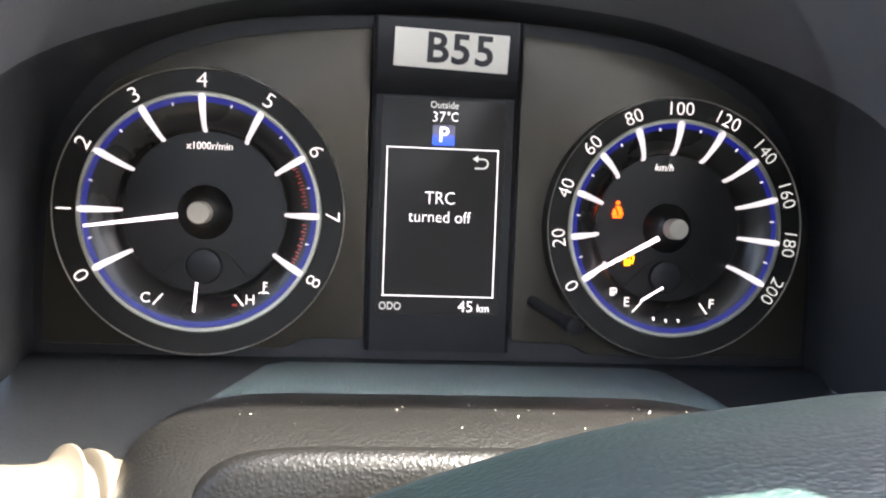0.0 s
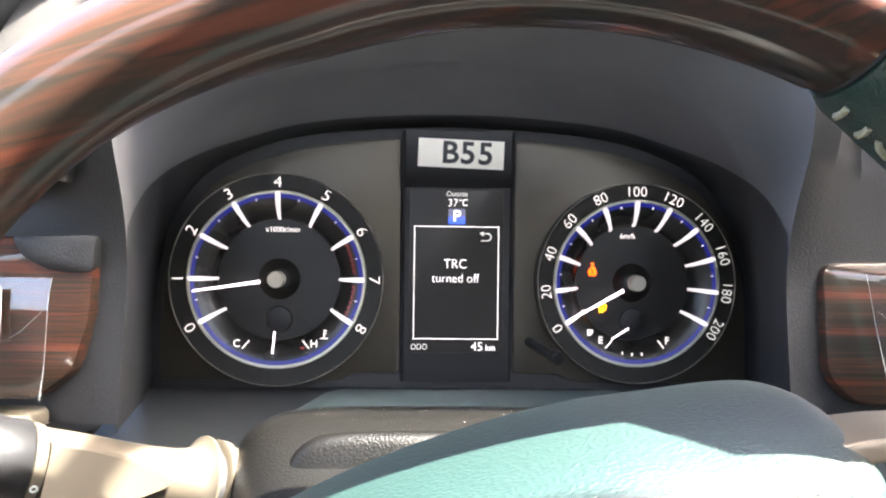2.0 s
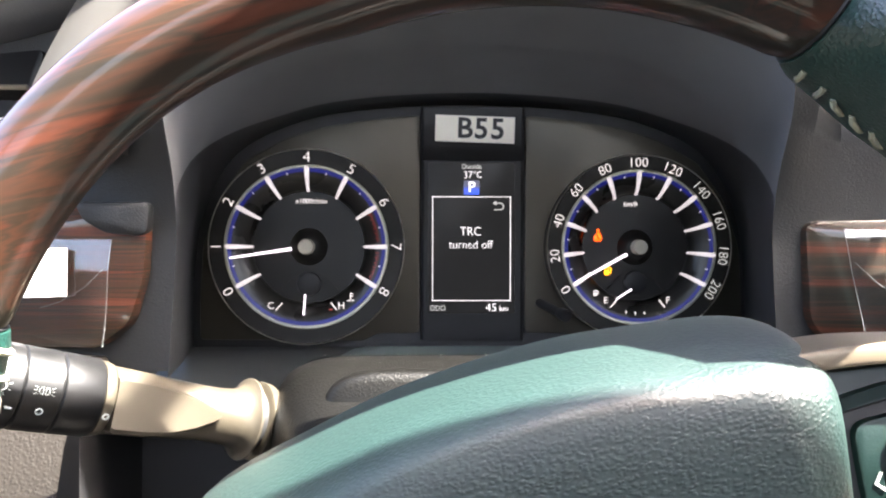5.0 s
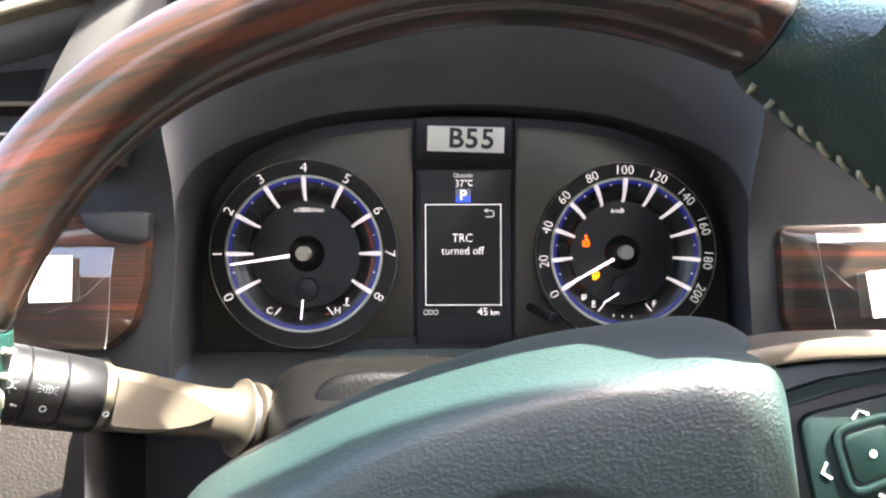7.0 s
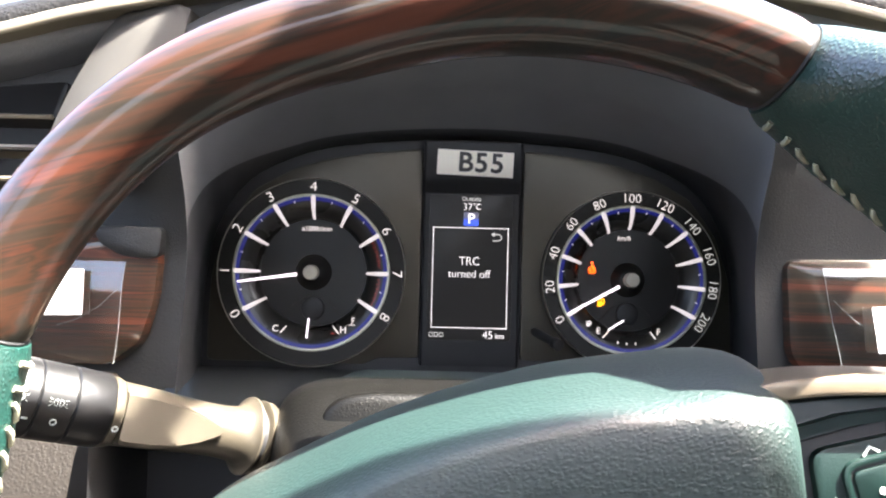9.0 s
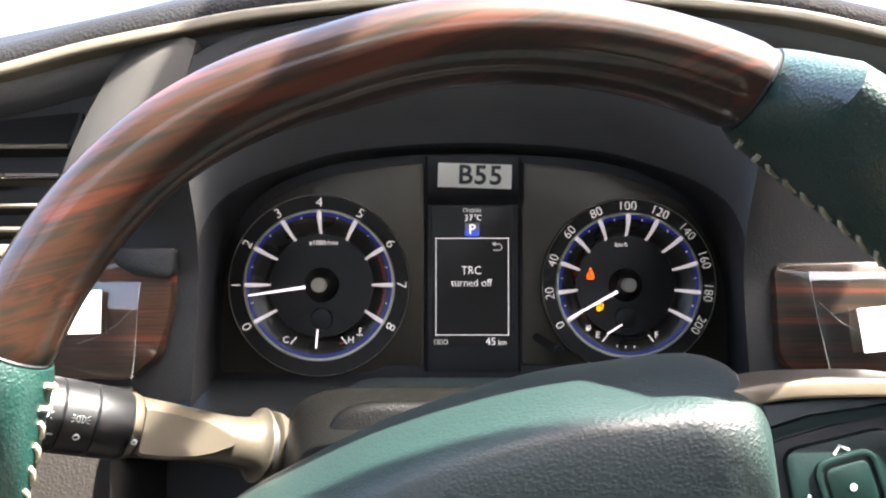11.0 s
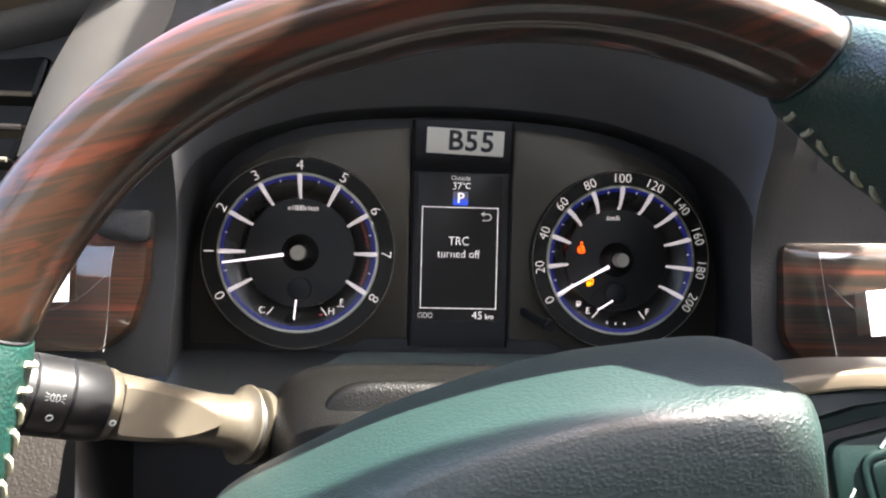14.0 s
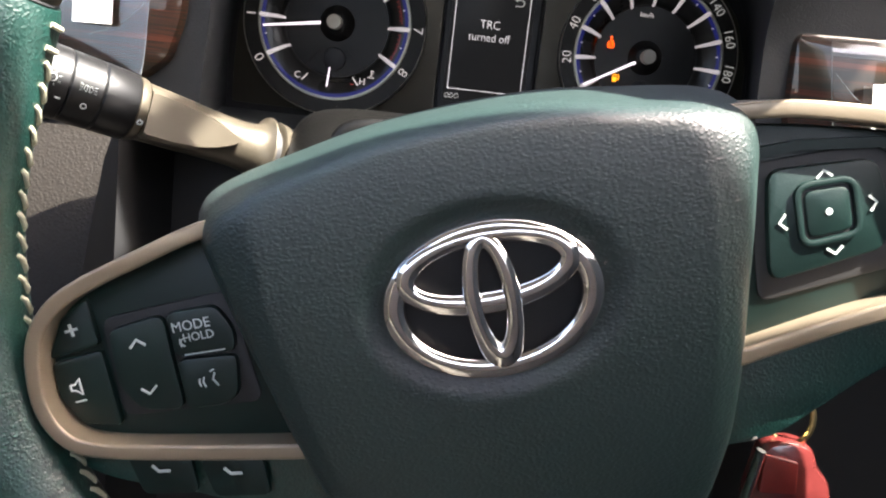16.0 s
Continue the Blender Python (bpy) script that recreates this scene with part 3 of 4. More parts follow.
for a, b in (((-0.0225, F0), (0.0225, F0)), ((0.0225, F0), (0.0225, F1)), ((0.0225, F1), (-0.0225, F1)), ((-0.0225, F1), (-0.0225, F0))):
    d = (Vector(b) - Vector(a)).normalized() * 0.0003
    part("frame_line", line([Vector(a) - d, Vector(b) + d], 0.00038, -0.0006), M["lit"], screen)
writing("message", "TRC", 0.0073, M["lit"], screen, -0.0005, -0.0006, 0.0088, width=0.90, bold=-0.00009)
writing("message", "turned off", 0.0068, M["lit"], screen, -0.0005, -0.0006, 0.0012, width=0.92, bold=-0.00009)
writing("heading", "Outside", 0.0039, M["dim"], screen, 0.0, -0.0006, 0.0464, width=0.92)
writing("reading", "37", 0.0060, M["lit"], screen, -0.0022, -0.0006, 0.0415, width=0.95, bold=-0.00008)
writing("unit", "°C", 0.0052, M["lit"], screen, 0.0034, -0.0006, 0.0417, width=0.85)
tile = part("gear_tile", slab(outline([(-0.0045, 0.0303), (0.0045, 0.0303), (0.0045, 0.0385), (-0.0045, 0.0385)], 0.0008, 3), -0.0007, -0.0002, 0.0002), M["gearblue"], screen, "blue gear tile")
writing("gear_letter", "P", 0.0085, M["lit"], screen, 0.0, -0.0011, 0.0344, bold=0.0001)
writing("odometer_tag", "ODO", 0.0045, M["dim"], screen, -0.0195, -0.0006, -0.0355, width=0.85)
writing("odometer", "45", 0.0066, M["lit"], screen, 0.0115, -0.0006, -0.0352, width=1.0, bold=-0.00008)
writing("odometer_unit", "km", 0.0045, M["lit"], screen, 0.0187, -0.0006, -0.0357, width=0.95)
arc = [(0.0165 + 0.0020 * math.cos(radians(a)), 0.0235 + 0.0019 * math.sin(radians(a))) for a in range(-90, 91, 20)]
part("back_arrow", line([(0.0132, 0.0216)] + arc + [(0.0140, 0.0254)], 0.0006, -0.0006), M["dim"], screen)
bm = bmesh.new()
bm.faces.new([bm.verts.new(p) for p in ((0.0122, -0.0008, 0.0254), (0.0144, -0.0008, 0.0268), (0.0144, -0.0008, 0.0240))])
part("arrow_head", bm, M["dim"], screen)


def polar(r, a):
    return r * math.cos(radians(a)), r * math.sin(radians(a))


TICK = {}


def tick_mesh(k):
    """A tapering white bar lying along the slope of the drum, pointing along +x."""
    w = 0.00125 * k
    top = [(0.0316, -0.0026, 0.5), (0.0338, -0.0048, 0.72), (0.0400, -0.0088, 1.0), (0.0442, -0.0104, 1.05), (0.0456, -0.0107, 0.7)]
    loops = [[(r, y + 0.003, -w * s), (r, y + 0.0006, -w * s), (r, y, -w * s * 0.5), (r, y, w * s * 0.5), (r, y + 0.0006, w * s), (r, y + 0.003, w * s)] for r, y, s in top]
    return mesh_of(loft(loops, True, True, True), "tick", M["tick"])


def dial(name, cx, label, numbers, first, last, needle_at, size, k=1.0):
    """A gauge with sloped drum, lit ticks, numerals, pointer and cap. Returns it."""
    d = part(name, lathe([(0.0322, 0.0028), (0.0322, 0.0012), (0.0325, -0.0006), (0.0333, -0.0026), (0.0350, -0.0046), (0.0375, -0.0063), (0.0402, -0.0076), (0.0426, -0.0081)]), M["drum"], cluster, label, at=pose(cx, 0, 0) @ Matrix.Diagonal((k, 1, k, 1)))
    part("dial_face", lathe([(0.0330, 0.0016), (0.0120, 0.0012), (0.0001, 0.0012)]), M["dial"], d)
    part("outer_ring", lathe([(0.0554, 0.0028), (0.0554, -0.0082), (0.0548, -0.0088), (0.0462, -0.0082), (0.0458, -0.0078)], 96), M["dialring"], d)
    part("edge_line", lathe([(0.0552, -0.0084), (0.0556, -0.0091), (0.0553, -0.0094), (0.0550, -0.0089)], 96), M["rimline"], d)
    part("inner_ring", lathe([(0.0466, -0.0078), (0.0466, -0.0088), (0.0461, -0.0093), (0.0449, -0.0092), (0.0445, -0.0078)], 96), M["paleline"], d, "pale metal ring")
    part("light_ring", lathe([(0.0447, -0.0084), (0.0424, -0.0079)], 96), M["blue"], d, "blue lit ring")
    part("pointer_base", lathe([(0.0110, 0.0014), (0.0100, -0.0002), (0.0085, -0.0024), (0.0066, -0.0044), (0.0050, -0.0055), (0.0, -0.0056)], 40), M["dial"], d)
    part("pointer_cap", lathe([(0.0044, -0.0050), (0.0044, -0.0118), (0.0040, -0.0124), (0.0, -0.0126)], 32), M["hub"], d, "pale grey cap")
    r0, r1 = 0.0085, 0.0435
    bar = loft([[(r0, -0.0098, -0.0009), (r0, -0.0098, 0.0009), (r0, -0.0086, 0.0009), (r0, -0.0086, -0.0009)],
                [(r1, -0.0104, -0.0005), (r1, -0.0104, 0.0005), (r1, -0.0094, 0.0005), (r1, -0.0094, -0.0005)]], True, True, True)
    part("pointer", bar, M["needle"], d, "white lit pointer", at=pose(0, 0, 0, 0, -needle_at, 0))
    n = len(numbers)
    if "tick" not in TICK:
        TICK["tick"] = tick_mesh(1.0)
        TICK["dot"] = mesh_of(box((0.0420, -0.0090, -0.00028), (0.0432, -0.0080, 0.00028)), "minor_tick", M["tick"])
    for i, text in enumerate(numbers):
        a = first + (last - first) * i / (n - 1)
        part("tick", TICK["tick"], None, d, at=pose(0, 0, 0, 0, -a, 0))
        x, z = polar(0.0505, a)
        turn = 90 - a
        writing("numeral", text, size, M["numeral" if len(text) < 3 or int(text) < 140 else "dim"], d, x, -0.0092, z, turn, 1.12 if len(text) == 1 else 1.0, -0.00014, centred=True)
        if i < n - 1:
            part("minor_tick", TICK["dot"], None, d, at=pose(0, 0, 0, 0, -(a + (last - first) / (n - 1) / 2), 0))
    return d


tach = dial("tachometer", -0.0940, "black round rev counter with blue light ring", [str(k) for k in range(9)], 210, -30, 188.5, 0.0084)
speedo = dial("speedometer", 0.0953, "black round speedometer with blue light ring", [str(k) for k in range(0, 201, 20)], 210, -30, 209, 0.0082, 0.955)
writing("scale_text", "x1000r/min", 0.0041, M["numeral"], tach, 0.0015, 0.0004, 0.0262, width=0.95)
writing("scale_text", "km/h", 0.0042, M["numeral"], speedo, -0.003, 0.0004, 0.0262, lean=0.2)
for k in range(28):
    a = 27 - k * 54 / 27
    if abs(a) > 3:
        part("red_mark", box((0.0392 + 0.0008 * (k % 2), -0.0084, -0.00020), (0.0410, -0.0064, 0.00020)), M["red"], tach, at=pose(0, 0, 0, 0, -a, 0))


def small_gauge(d, left, right, pointer, red):
    """The little gauge at the foot of a dial: hub disc, two arms, end letters and a short pointer."""
    part("gauge_disc", lathe([(0.0072, 0.0012), (0.0067, -0.0006), (0.0048, -0.0010), (0.0, -0.0011)], 32), M["black"], d, at=pose(0, 0, -0.0215))
    for s in (1, -1):
        part("gauge_rib", line([(s * 0.0045, -0.0150), (s * 0.0095, -0.0170), (s * 0.0200, -0.0290)], 0.0006, 0.0006), M["dialring"], d)
    part("gauge_pointer", line(pointer, 0.0009, -0.0096), M["needle"], d)
    for text, s in ((left, -1), (right, 1)):
        part("gauge_mark", line([(0.0172, -0.0358), (0.0138, -0.0315)] if s > 0 and red else ([(0.0155, -0.0360), (0.0120, -0.0315)] if s > 0 else [(-0.0172, -0.0360), (-0.0135, -0.0318)]), 0.0006, -0.0088), M["numeral"], d)
        writing("gauge_letter", text, 0.0056, M["numeral"], d, -0.0200 if s < 0 else (0.0198 if red else 0.0172), -0.0091, -0.0335 if red else -0.0318)
    if red:
        part("red_mark", box((0.0128, -0.0090, -0.0360), (0.0146, -0.0070, -0.0353)), M["red"], d)


small_gauge(tach, "C", "H", [(-0.0015, -0.0385), (-0.0005, -0.0270)], True)
small_gauge(speedo, "E", "F", [(-0.0140, -0.0310), (-0.0045, -0.0250)], False)
for a in (-101, -93, -85):
    x, z = polar(0.0395, a)
    part("minor_tick", box((x - 0.00014, -0.0092, z - 0.0007), (x + 0.00014, -0.0070, z + 0.0007)), M["numeral"], speedo)


def pump(parent, mat, x, y, z, k):
    """A fuel pump sign."""
    part("pump_sign", box((x - 0.0011 * k, y - 0.0002, z - 0.0014 * k), (x + 0.0006 * k, y, z + 0.0016 * k)), mat, parent, "fuel pump sign")
    part("pump_window", box((x - 0.0008 * k, y - 0.0004, z + 0.0004 * k), (x + 0.0003 * k, y - 0.00005, z + 0.0011 * k)), M["dial"], parent)
    part("pump_hose", line([(x + 0.0006 * k, z), (x + 0.0012 * k, z - 0.0008 * k), (x + 0.0015 * k, z + 0.0010 * k), (x + 0.0008 * k, z + 0.0016 * k)], 0.0004 * k, y), mat, parent)


pump(speedo, M["amber"], -0.0172, -0.0002, -0.0146, 1.6)
pump(speedo, M["numeral"], -0.0262, -0.0091, -0.0275, 1.1)


def lamp_plate(name, pts, label=""):
    return part(name, slab(outline([(x - 0.0228, z + 0.0050) for x, z in pts], 0.0003, 2), -0.0003, 0.0004, 0.0001), M["orange"], speedo, label)


lamp_plate("belt_lamp", [(-0.0025, 0.0000), (-0.0001, 0.0000), (-0.0006, 0.0014), (-0.0014, 0.0030), (-0.0019, 0.0024)], "orange seat belt lamp")
lamp_plate("belt_lamp", [(0.0008, 0.0000), (0.0025, 0.0000), (0.0018, 0.0026), (0.0010, 0.0038), (-0.0006, 0.0040), (-0.0008, 0.0034), (0.0003, 0.0016)], "orange seat belt lamp")
lamp_plate("lamp_foot", [(-0.0022, -0.0010), (-0.0010, -0.0013), (0.0010, -0.0013), (0.0022, -0.0010), (0.0020, -0.0003), (-0.0020, -0.0003)])
part("lamp_dot", lathe([(0.0008, 0.0003), (0.0008, -0.0002), (0.0, -0.0003)], 14), M["orange"], speedo, at=pose(-0.0228, -0.0002, 0.0103))
for p in ([(0.0250, -0.0300), (0.0250, -0.0260)], [(0.0250, -0.0265), (0.0265, -0.0265)], [(0.0250, -0.0279), (0.0263, -0.0279)], [(0.0230, -0.0307), (0.0240, -0.0302), (0.0250, -0.0307), (0.0260, -0.0302), (0.0270, -0.0307)]):
    part("coolant_sign", line(p, 0.00045, -0.0091), M["numeral"], tach)

rings = []
for s in (1.0, 0.8, 0.55, 0.3, 0.1, 0.02):
    ring = []
    for p, q in zip(BACK, FRONT):
        f = 0.16 + 0.30 * min(max((p.y + 0.06) / 0.14, 0), 1)
        c = p * (1 - f) + q * f
        y = 0.006 * (1 - f) + brow(q.y) * f
        ring.append((c.x * s, (y + 0.020) * s - 0.020 + 0.006 * (1 - s * s), (c.y - 0.01) * s + 0.01))
    rings.append(ring)
part("meter_lens", loft(rings, True), M["lens"], cluster, "clear plastic meter lens", 80)

knob = thing("reset_knob", "small black trip reset stem in the meter face", "knob")
part("stem", sweep([(0.0400, 0.004, -0.0325), (0.0440, -0.014, -0.0345), (0.0480, -0.030, -0.0365)], circle(0.0025, 16)), M["rubber"], knob)
part("cap", sweep([(0.0472, -0.027, -0.0361), (0.0480, -0.030, -0.0365), (0.0491, -0.0345, -0.0370), (0.0492, -0.035, -0.0371)], circle(0.0034, 18), scales=[0.85, 1, 1, 0.8]), M["black"], knob)

tag = thing("stock_label", "cream paper label with large dark letters stuck above the display", "label", pose(0.0015, -0.0068, 0.0672, 2, 1.8, 0))
part("paper", slab(outline([(-0.0227, -0.0075), (0.0227, -0.0075), (0.0227, 0.0075), (-0.0227, 0.0075)], 0.0003, 2), -0.0002, 0.0002, 0.0001), M["paper"], tag)
for t, x in (("B", -0.0058), ("5", 0.0036), ("5", 0.0130)):
    writing("letter", t, 0.0163, M["ink"], tag, x, -0.0004, 0.0, width=1.02, bold=0.00035)

# ---- paper tags and film on the wood ----
for x, z, y, turn in ((-0.1882, -0.0112, FASCIA - 0.0210, -1.5), (0.1880, -0.0188, FASCIA - 0.0220, -6.0)):
    t = thing("paper_tag", "blank white paper tag on the glossy wood panel", "paper tag", pose(x, y, z, -6, turn, 0), group="paper tags")
    part("sheet", slab(outline([(-0.0094, -0.0103), (0.0094, -0.0103), (0.0094, 0.0103), (-0.0094, 0.0103)], 0.0004, 2), -0.0003, 0.0003, 0.0001), M["white"], t)


def film(x0, x1, z0, z1, y, phase, slant, roll, fold):
    """A thin clear sheet; the edge at x1 has come loose and curls away from the wood, its top is folded back."""
    f = thing("protective_film", "clear crinkled protective film on the wood panel", "film", group="films")

    def at(u, v):
        curl = 0.0030 * max(0, (u - 0.2) / 0.8) ** 2
        return (x0 + (x1 - x0) * u + slant * (v - 0.5) * u + 0.0005 * math.sin(5 * v + phase) * u,
                y - LEAN * (0.019 - z0 - (z1 - z0) * v) - curl - 0.0015 * (1 - v) * u - roll * min(1, (1 - v) / fold), z0 + (z1 - z0) * v)
    part("sheet", loft([[at(i / 24, k / 20) for k in range(21)] for i in range(25)], False), M["film"], f, "", 80)
    part("edge", sweep([at(1.0, k / 12) for k in range(13)], circle(0.00011, 6)), M["film_edge"], f)
    part("crease", sweep([Vector(at(u, v)) - Vector((0, 0.0002, 0)) for u, v in ((0.97, 0.72), (0.86, 0.55), (0.72, 0.42), (0.6, 0.36))], circle(0.00009, 6)), M["film_edge"], f)


M["film_edge"] = material("film_edge", (0.22, 0.23, 0.225), 0.15)
film(-0.235, -0.1625, -0.0430, 0.003, FASCIA - 0.0140, 0.4, 0.003, 0.0010, 0.25)
film(0.235, 0.1610, -0.0440, 0.008, FASCIA - 0.0135, 1.1, -0.008, 0.0010, 0.11)

# ---- steering column ----
column = thing("column_cover", "dark grained steering column cover dusted with specks", "column cover")


def hump(y, hw, top, low, n=28):
    out = []
    for k in range(n + 1):
        a = math.pi * k / n
        c, s = math.cos(a), math.sin(a)
        x = hw * math.copysign(abs(c) ** 0.26, c)
        out.append((x, y, low + (top - low) * abs(s) ** 0.20))
    return out


HUMP = ((-0.030, 0.074, -0.068), (-0.060, 0.084, -0.058), (-0.085, 0.090, -0.0515), (-0.105, 0.0925, -0.0482), (-0.120, 0.0930, -0.0470), (-0.130, 0.0915, -0.0490), (-0.140, 0.089, -0.0530), (-0.152, 0.086, -0.0590), (-0.172, 0.079, -0.068), (-0.190, 0.070, -0.076), (-0.196, 0.060, -0.086))
part("upper_cover", loft([hump(y, w, t, -0.16) for y, w, t in HUMP], False, False, True), M["shroud"], column)
part("front_lip", loft([hump(y, w, t, -0.15) for y, w, t in ((-0.1405, 0.0680, -0.0620), (-0.1425, 0.0692, -0.0530), (-0.1445, 0.0698, -0.0497), (-0.1475, 0.0698, -0.0487), (-0.1500, 0.0696, -0.0491), (-0.1520, 0.0692, -0.0505), (-0.1532, 0.0688, -0.0530), (-0.1545, 0.0680, -0.0580), (-0.158, 0.066, -0.0720), (-0.172, 0.060, -0.0900), (-0.198, 0.052, -0.110))], False, False, True), M["shroud"], column)
part("lower_cover", box((-0.078, -0.190, -0.24), (0.078, -0.045, -0.13), 0.02), M["shroud"], column)
for k in range(34):
    y = random.uniform(-0.138, -0.108)
    part("dust_speck", TICK.setdefault("dust", mesh_of(lathe([(0.00045, 0.0), (0.0003, -0.0003), (0.0, -0.0004)], 6), "dust_speck", M["dust"])), None, column, at=pose(random.uniform(-0.070, 0.06), y, float(np.interp(y, [h[0] for h in HUMP[::-1]], [h[2] for h in HUMP[::-1]])), -90) @ Matrix.Scale(random.uniform(0.2, 0.5), 4))

# ---- light stalk ----
BASE = Vector((-0.0985, -0.1245, -0.0740))
ALONG = Vector((-0.763, -0.594, 0.254)).normalized()
stalk = thing("light_stalk", "champagne-grey light stalk with black twist knob on the column", "stalk", Matrix.Translation(BASE) @ ALONG.to_track_quat('X', 'Z').to_matrix().to_4x4())


def rod(stops, flat=1.0, n=36):
    return loft([[(s, r * math.cos(2 * math.pi * k / n), r * flat * math.sin(2 * math.pi * k / n)) for k in range(n)] for s, r in stops], True, True, True)


part("boot", rod([(-0.012, 0.0138), (-0.004, 0.0144), (-0.0030, 0.0160), (0.0004, 0.0164), (0.0011, 0.0152)]), M["stalk"], stalk)
part("gap", rod([(-0.001, 0.0128), (0.0065, 0.0128)]), M["rubber"], stalk)
part("arm", rod([(0.0048, 0.0156), (0.0054, 0.0172), (0.0062, 0.0170), (0.0071, 0.0150), (0.0090, 0.0130), (0.0125, 0.0117), (0.0180, 0.0111), (0.0250, 0.0110), (0.0340, 0.0114), (0.0480, 0.0122), (0.0640, 0.0128), (0.0643, 0.0122)]), M["stalk"], stalk)
PADDLE = [(0.0643, -0.0112, 0.0078), (0.0628, -0.0120, 0.0084), (0.0520, -0.0116, 0.0080), (0.0410, -0.0102, 0.0066), (0.0320, -0.0072, 0.0044), (0.0250, -0.0034, 0.0018), (0.0220, -0.0010, 0.0004)]
bm = loft([[(s, 0.004, lo), (s, 0.0122, lo - 0.0002), (s, 0.0136, lo + 0.0012 * (hi - lo) / 0.019), (s, 0.0136, hi - 0.0012 * (hi - lo) / 0.019), (s, 0.0122, hi + 0.0002), (s, 0.004, hi)] for s, lo, hi in PADDLE], True, True, True)
part("paddle", bm, M["stalk"], stalk, at=pose(0, 0, 0, 8, 0, 0))
part("collar", rod([(0.0643, 0.0126), (0.0647, 0.0134), (0.0665, 0.0140), (0.0683, 0.0140), (0.0687, 0.0132)]), M["stalk"], stalk)
part("knob_ring", rod([(0.0687, 0.0140), (0.0695, 0.0146), (0.0825, 0.0149), (0.0832, 0.0143)]), M["knob"], stalk, "black knob")
part("knob_ring", rod([(0.0832, 0.0143), (0.0839, 0.0149), (0.0957, 0.0150), (0.0963, 0.0144)]), M["knob"], stalk, "black knob")
part("knob_end", rod([(0.0963, 0.0144), (0.0970, 0.0151), (0.1155, 0.0150), (0.1255, 0.0140), (0.1295, 0.0110), (0.1300, 0.004)]), M["knob"], stalk, "black knob end")


def on_rod(name, s, a, r, bm_fn, mat=None):
    """A print on the knob: drawn in (along, round) and wrapped on the rod."""
    bm = bm_fn
    for v in bm.verts:
        u, w = v.co.x, v.co.z
        ang = radians(a) + w / r
        v.co = Vector((s + u, (r + 0.0002 - v.co.y) * math.cos(ang), (r + 0.0002 - v.co.y) * math.sin(ang)))
    return part(name, bm, mat or M["print"], stalk)


def joined(items):
    bm = bmesh.new()
    for it in items:
        me = bpy.data.meshes.new("piece")
        it.to_mesh(me)
        it.free()
        bm.from_mesh(me)
        bpy.data.meshes.remove(me)
    return bm


def ringline(x, z, r, w, n=14, a0=0, a1=360):
    return line([(x + r * math.cos(radians(a0 + (a1 - a0) * k / n)), z + r * math.sin(radians(a0 + (a1 - a0) * k / n))) for k in range(n + 1)], w, 0, 0.0001)


side_lamp = []
for s in (1, -1):
    side_lamp.append(line([(s * 0.00065, -0.00182), (s * 0.00065, 0.00182)], 0.00022, 0, 0.0001))
    side_lamp.append(line([(s * (0.00065 + 0.00182 * math.cos(t)), 0.00182 * math.sin(t)) for t in np.linspace(-1.5708, 1.5708, 9)], 0.00022, 0, 0.0001))
    for k in (-1, 0, 1):
        side_lamp.append(line([(s * 0.00325, k * 0.00130), (s * 0.00494, k * 0.00208)], 0.00022, 0, 0.0001))
sign_mesh = joined(side_lamp)
bmesh.ops.scale(sign_mesh, vec=(0.7, 1, 0.7), verts=sign_mesh.verts)
on_rod("side_light_sign", 0.0897, 5, 0.0150, sign_mesh)
on_rod("position_ring", 0.0895, -23, 0.0150, ringline(0, 0, 0.0011, 0.0004))
head = [ringline(0, 0, 0.0016, 0.0003)] + [line([(0.0024 * math.cos(k), 0.0024 * math.sin(k)), (0.0034 * math.cos(k), 0.0034 * math.sin(k))], 0.00022, 0, 0.0001) for k in np.arange(0.4, 6.3, 0.785)]
on_rod("head_light_sign", 0.1035, 5, 0.0151, joined(head))
on_rod("dash_sign", 0.0995, -23, 0.0151, line([(-0.0011, 0), (0.0011, 0)], 0.0007, 0, 0.0001))
on_rod("dot_mark", 0.0666, -20, 0.0140, ringline(0, 0, 0.0010, 0.0006))

# ---- steering wheel ----
wheel = thing("steering_wheel", "steering wheel with dark red wood rim and teal-black stitched leather", "steering wheel", pose(0.009, -0.247, -0.097, 0, -17.8, 0))
RIM = 0.1824


def depth_at(a):
    """The rim's depth against its width: deepest at the upper right."""
    u = min(max((112 - a) / 26, 0), 1) * min(max((a - 5) / 35, 0), 1)
    return 1.03 + 0.62 * u * u * (3 - 2 * u)


def rim_arc(a0, a1, n, r=0.0149, swell=0.0, wood=False, thumb=0.0):
    """A stretch of the rim; the wood is oval, deeper towards the upper right and set a little out at the upper left. thumb: padding on the driver's side, thickest near the joint."""
    loops = []
    for i in range(n + 1):
        a = a0 + (a1 - a0) * i / n
        f = min(1, min(i, n - i) / n * 9) ** 0.7 if swell else 0
        e = 1 - 0.05 * (i in (0, n))
        rr, rc, deep = (r + swell * f) * e, RIM - swell * 1.1 * f, 1.0
        deep = depth_at(a)
        if wood:
            rc += 0.0034 * math.sin(math.pi * min(max((a - 92) / (136.3 - 92), 0), 1)) ** 1.0
        loop = []
        for k in range(28):
            b = 2 * math.pi * k / 28
            d = rc + rr * math.cos(b)
            x, z = polar(d, a)
            loop.append((x, -rr * deep * math.sin(b) + rr * (deep - 1) - thumb * max(0, math.sin(b)) * float(np.interp(i, (0, 3, 7, 12, n - 5, n), (0, 1, 1, 0.25, 0.25, 0))), z))
        loops.append(loop)
    return loft(loops, True, True, True)


JR, JL = 47.0, 136.3
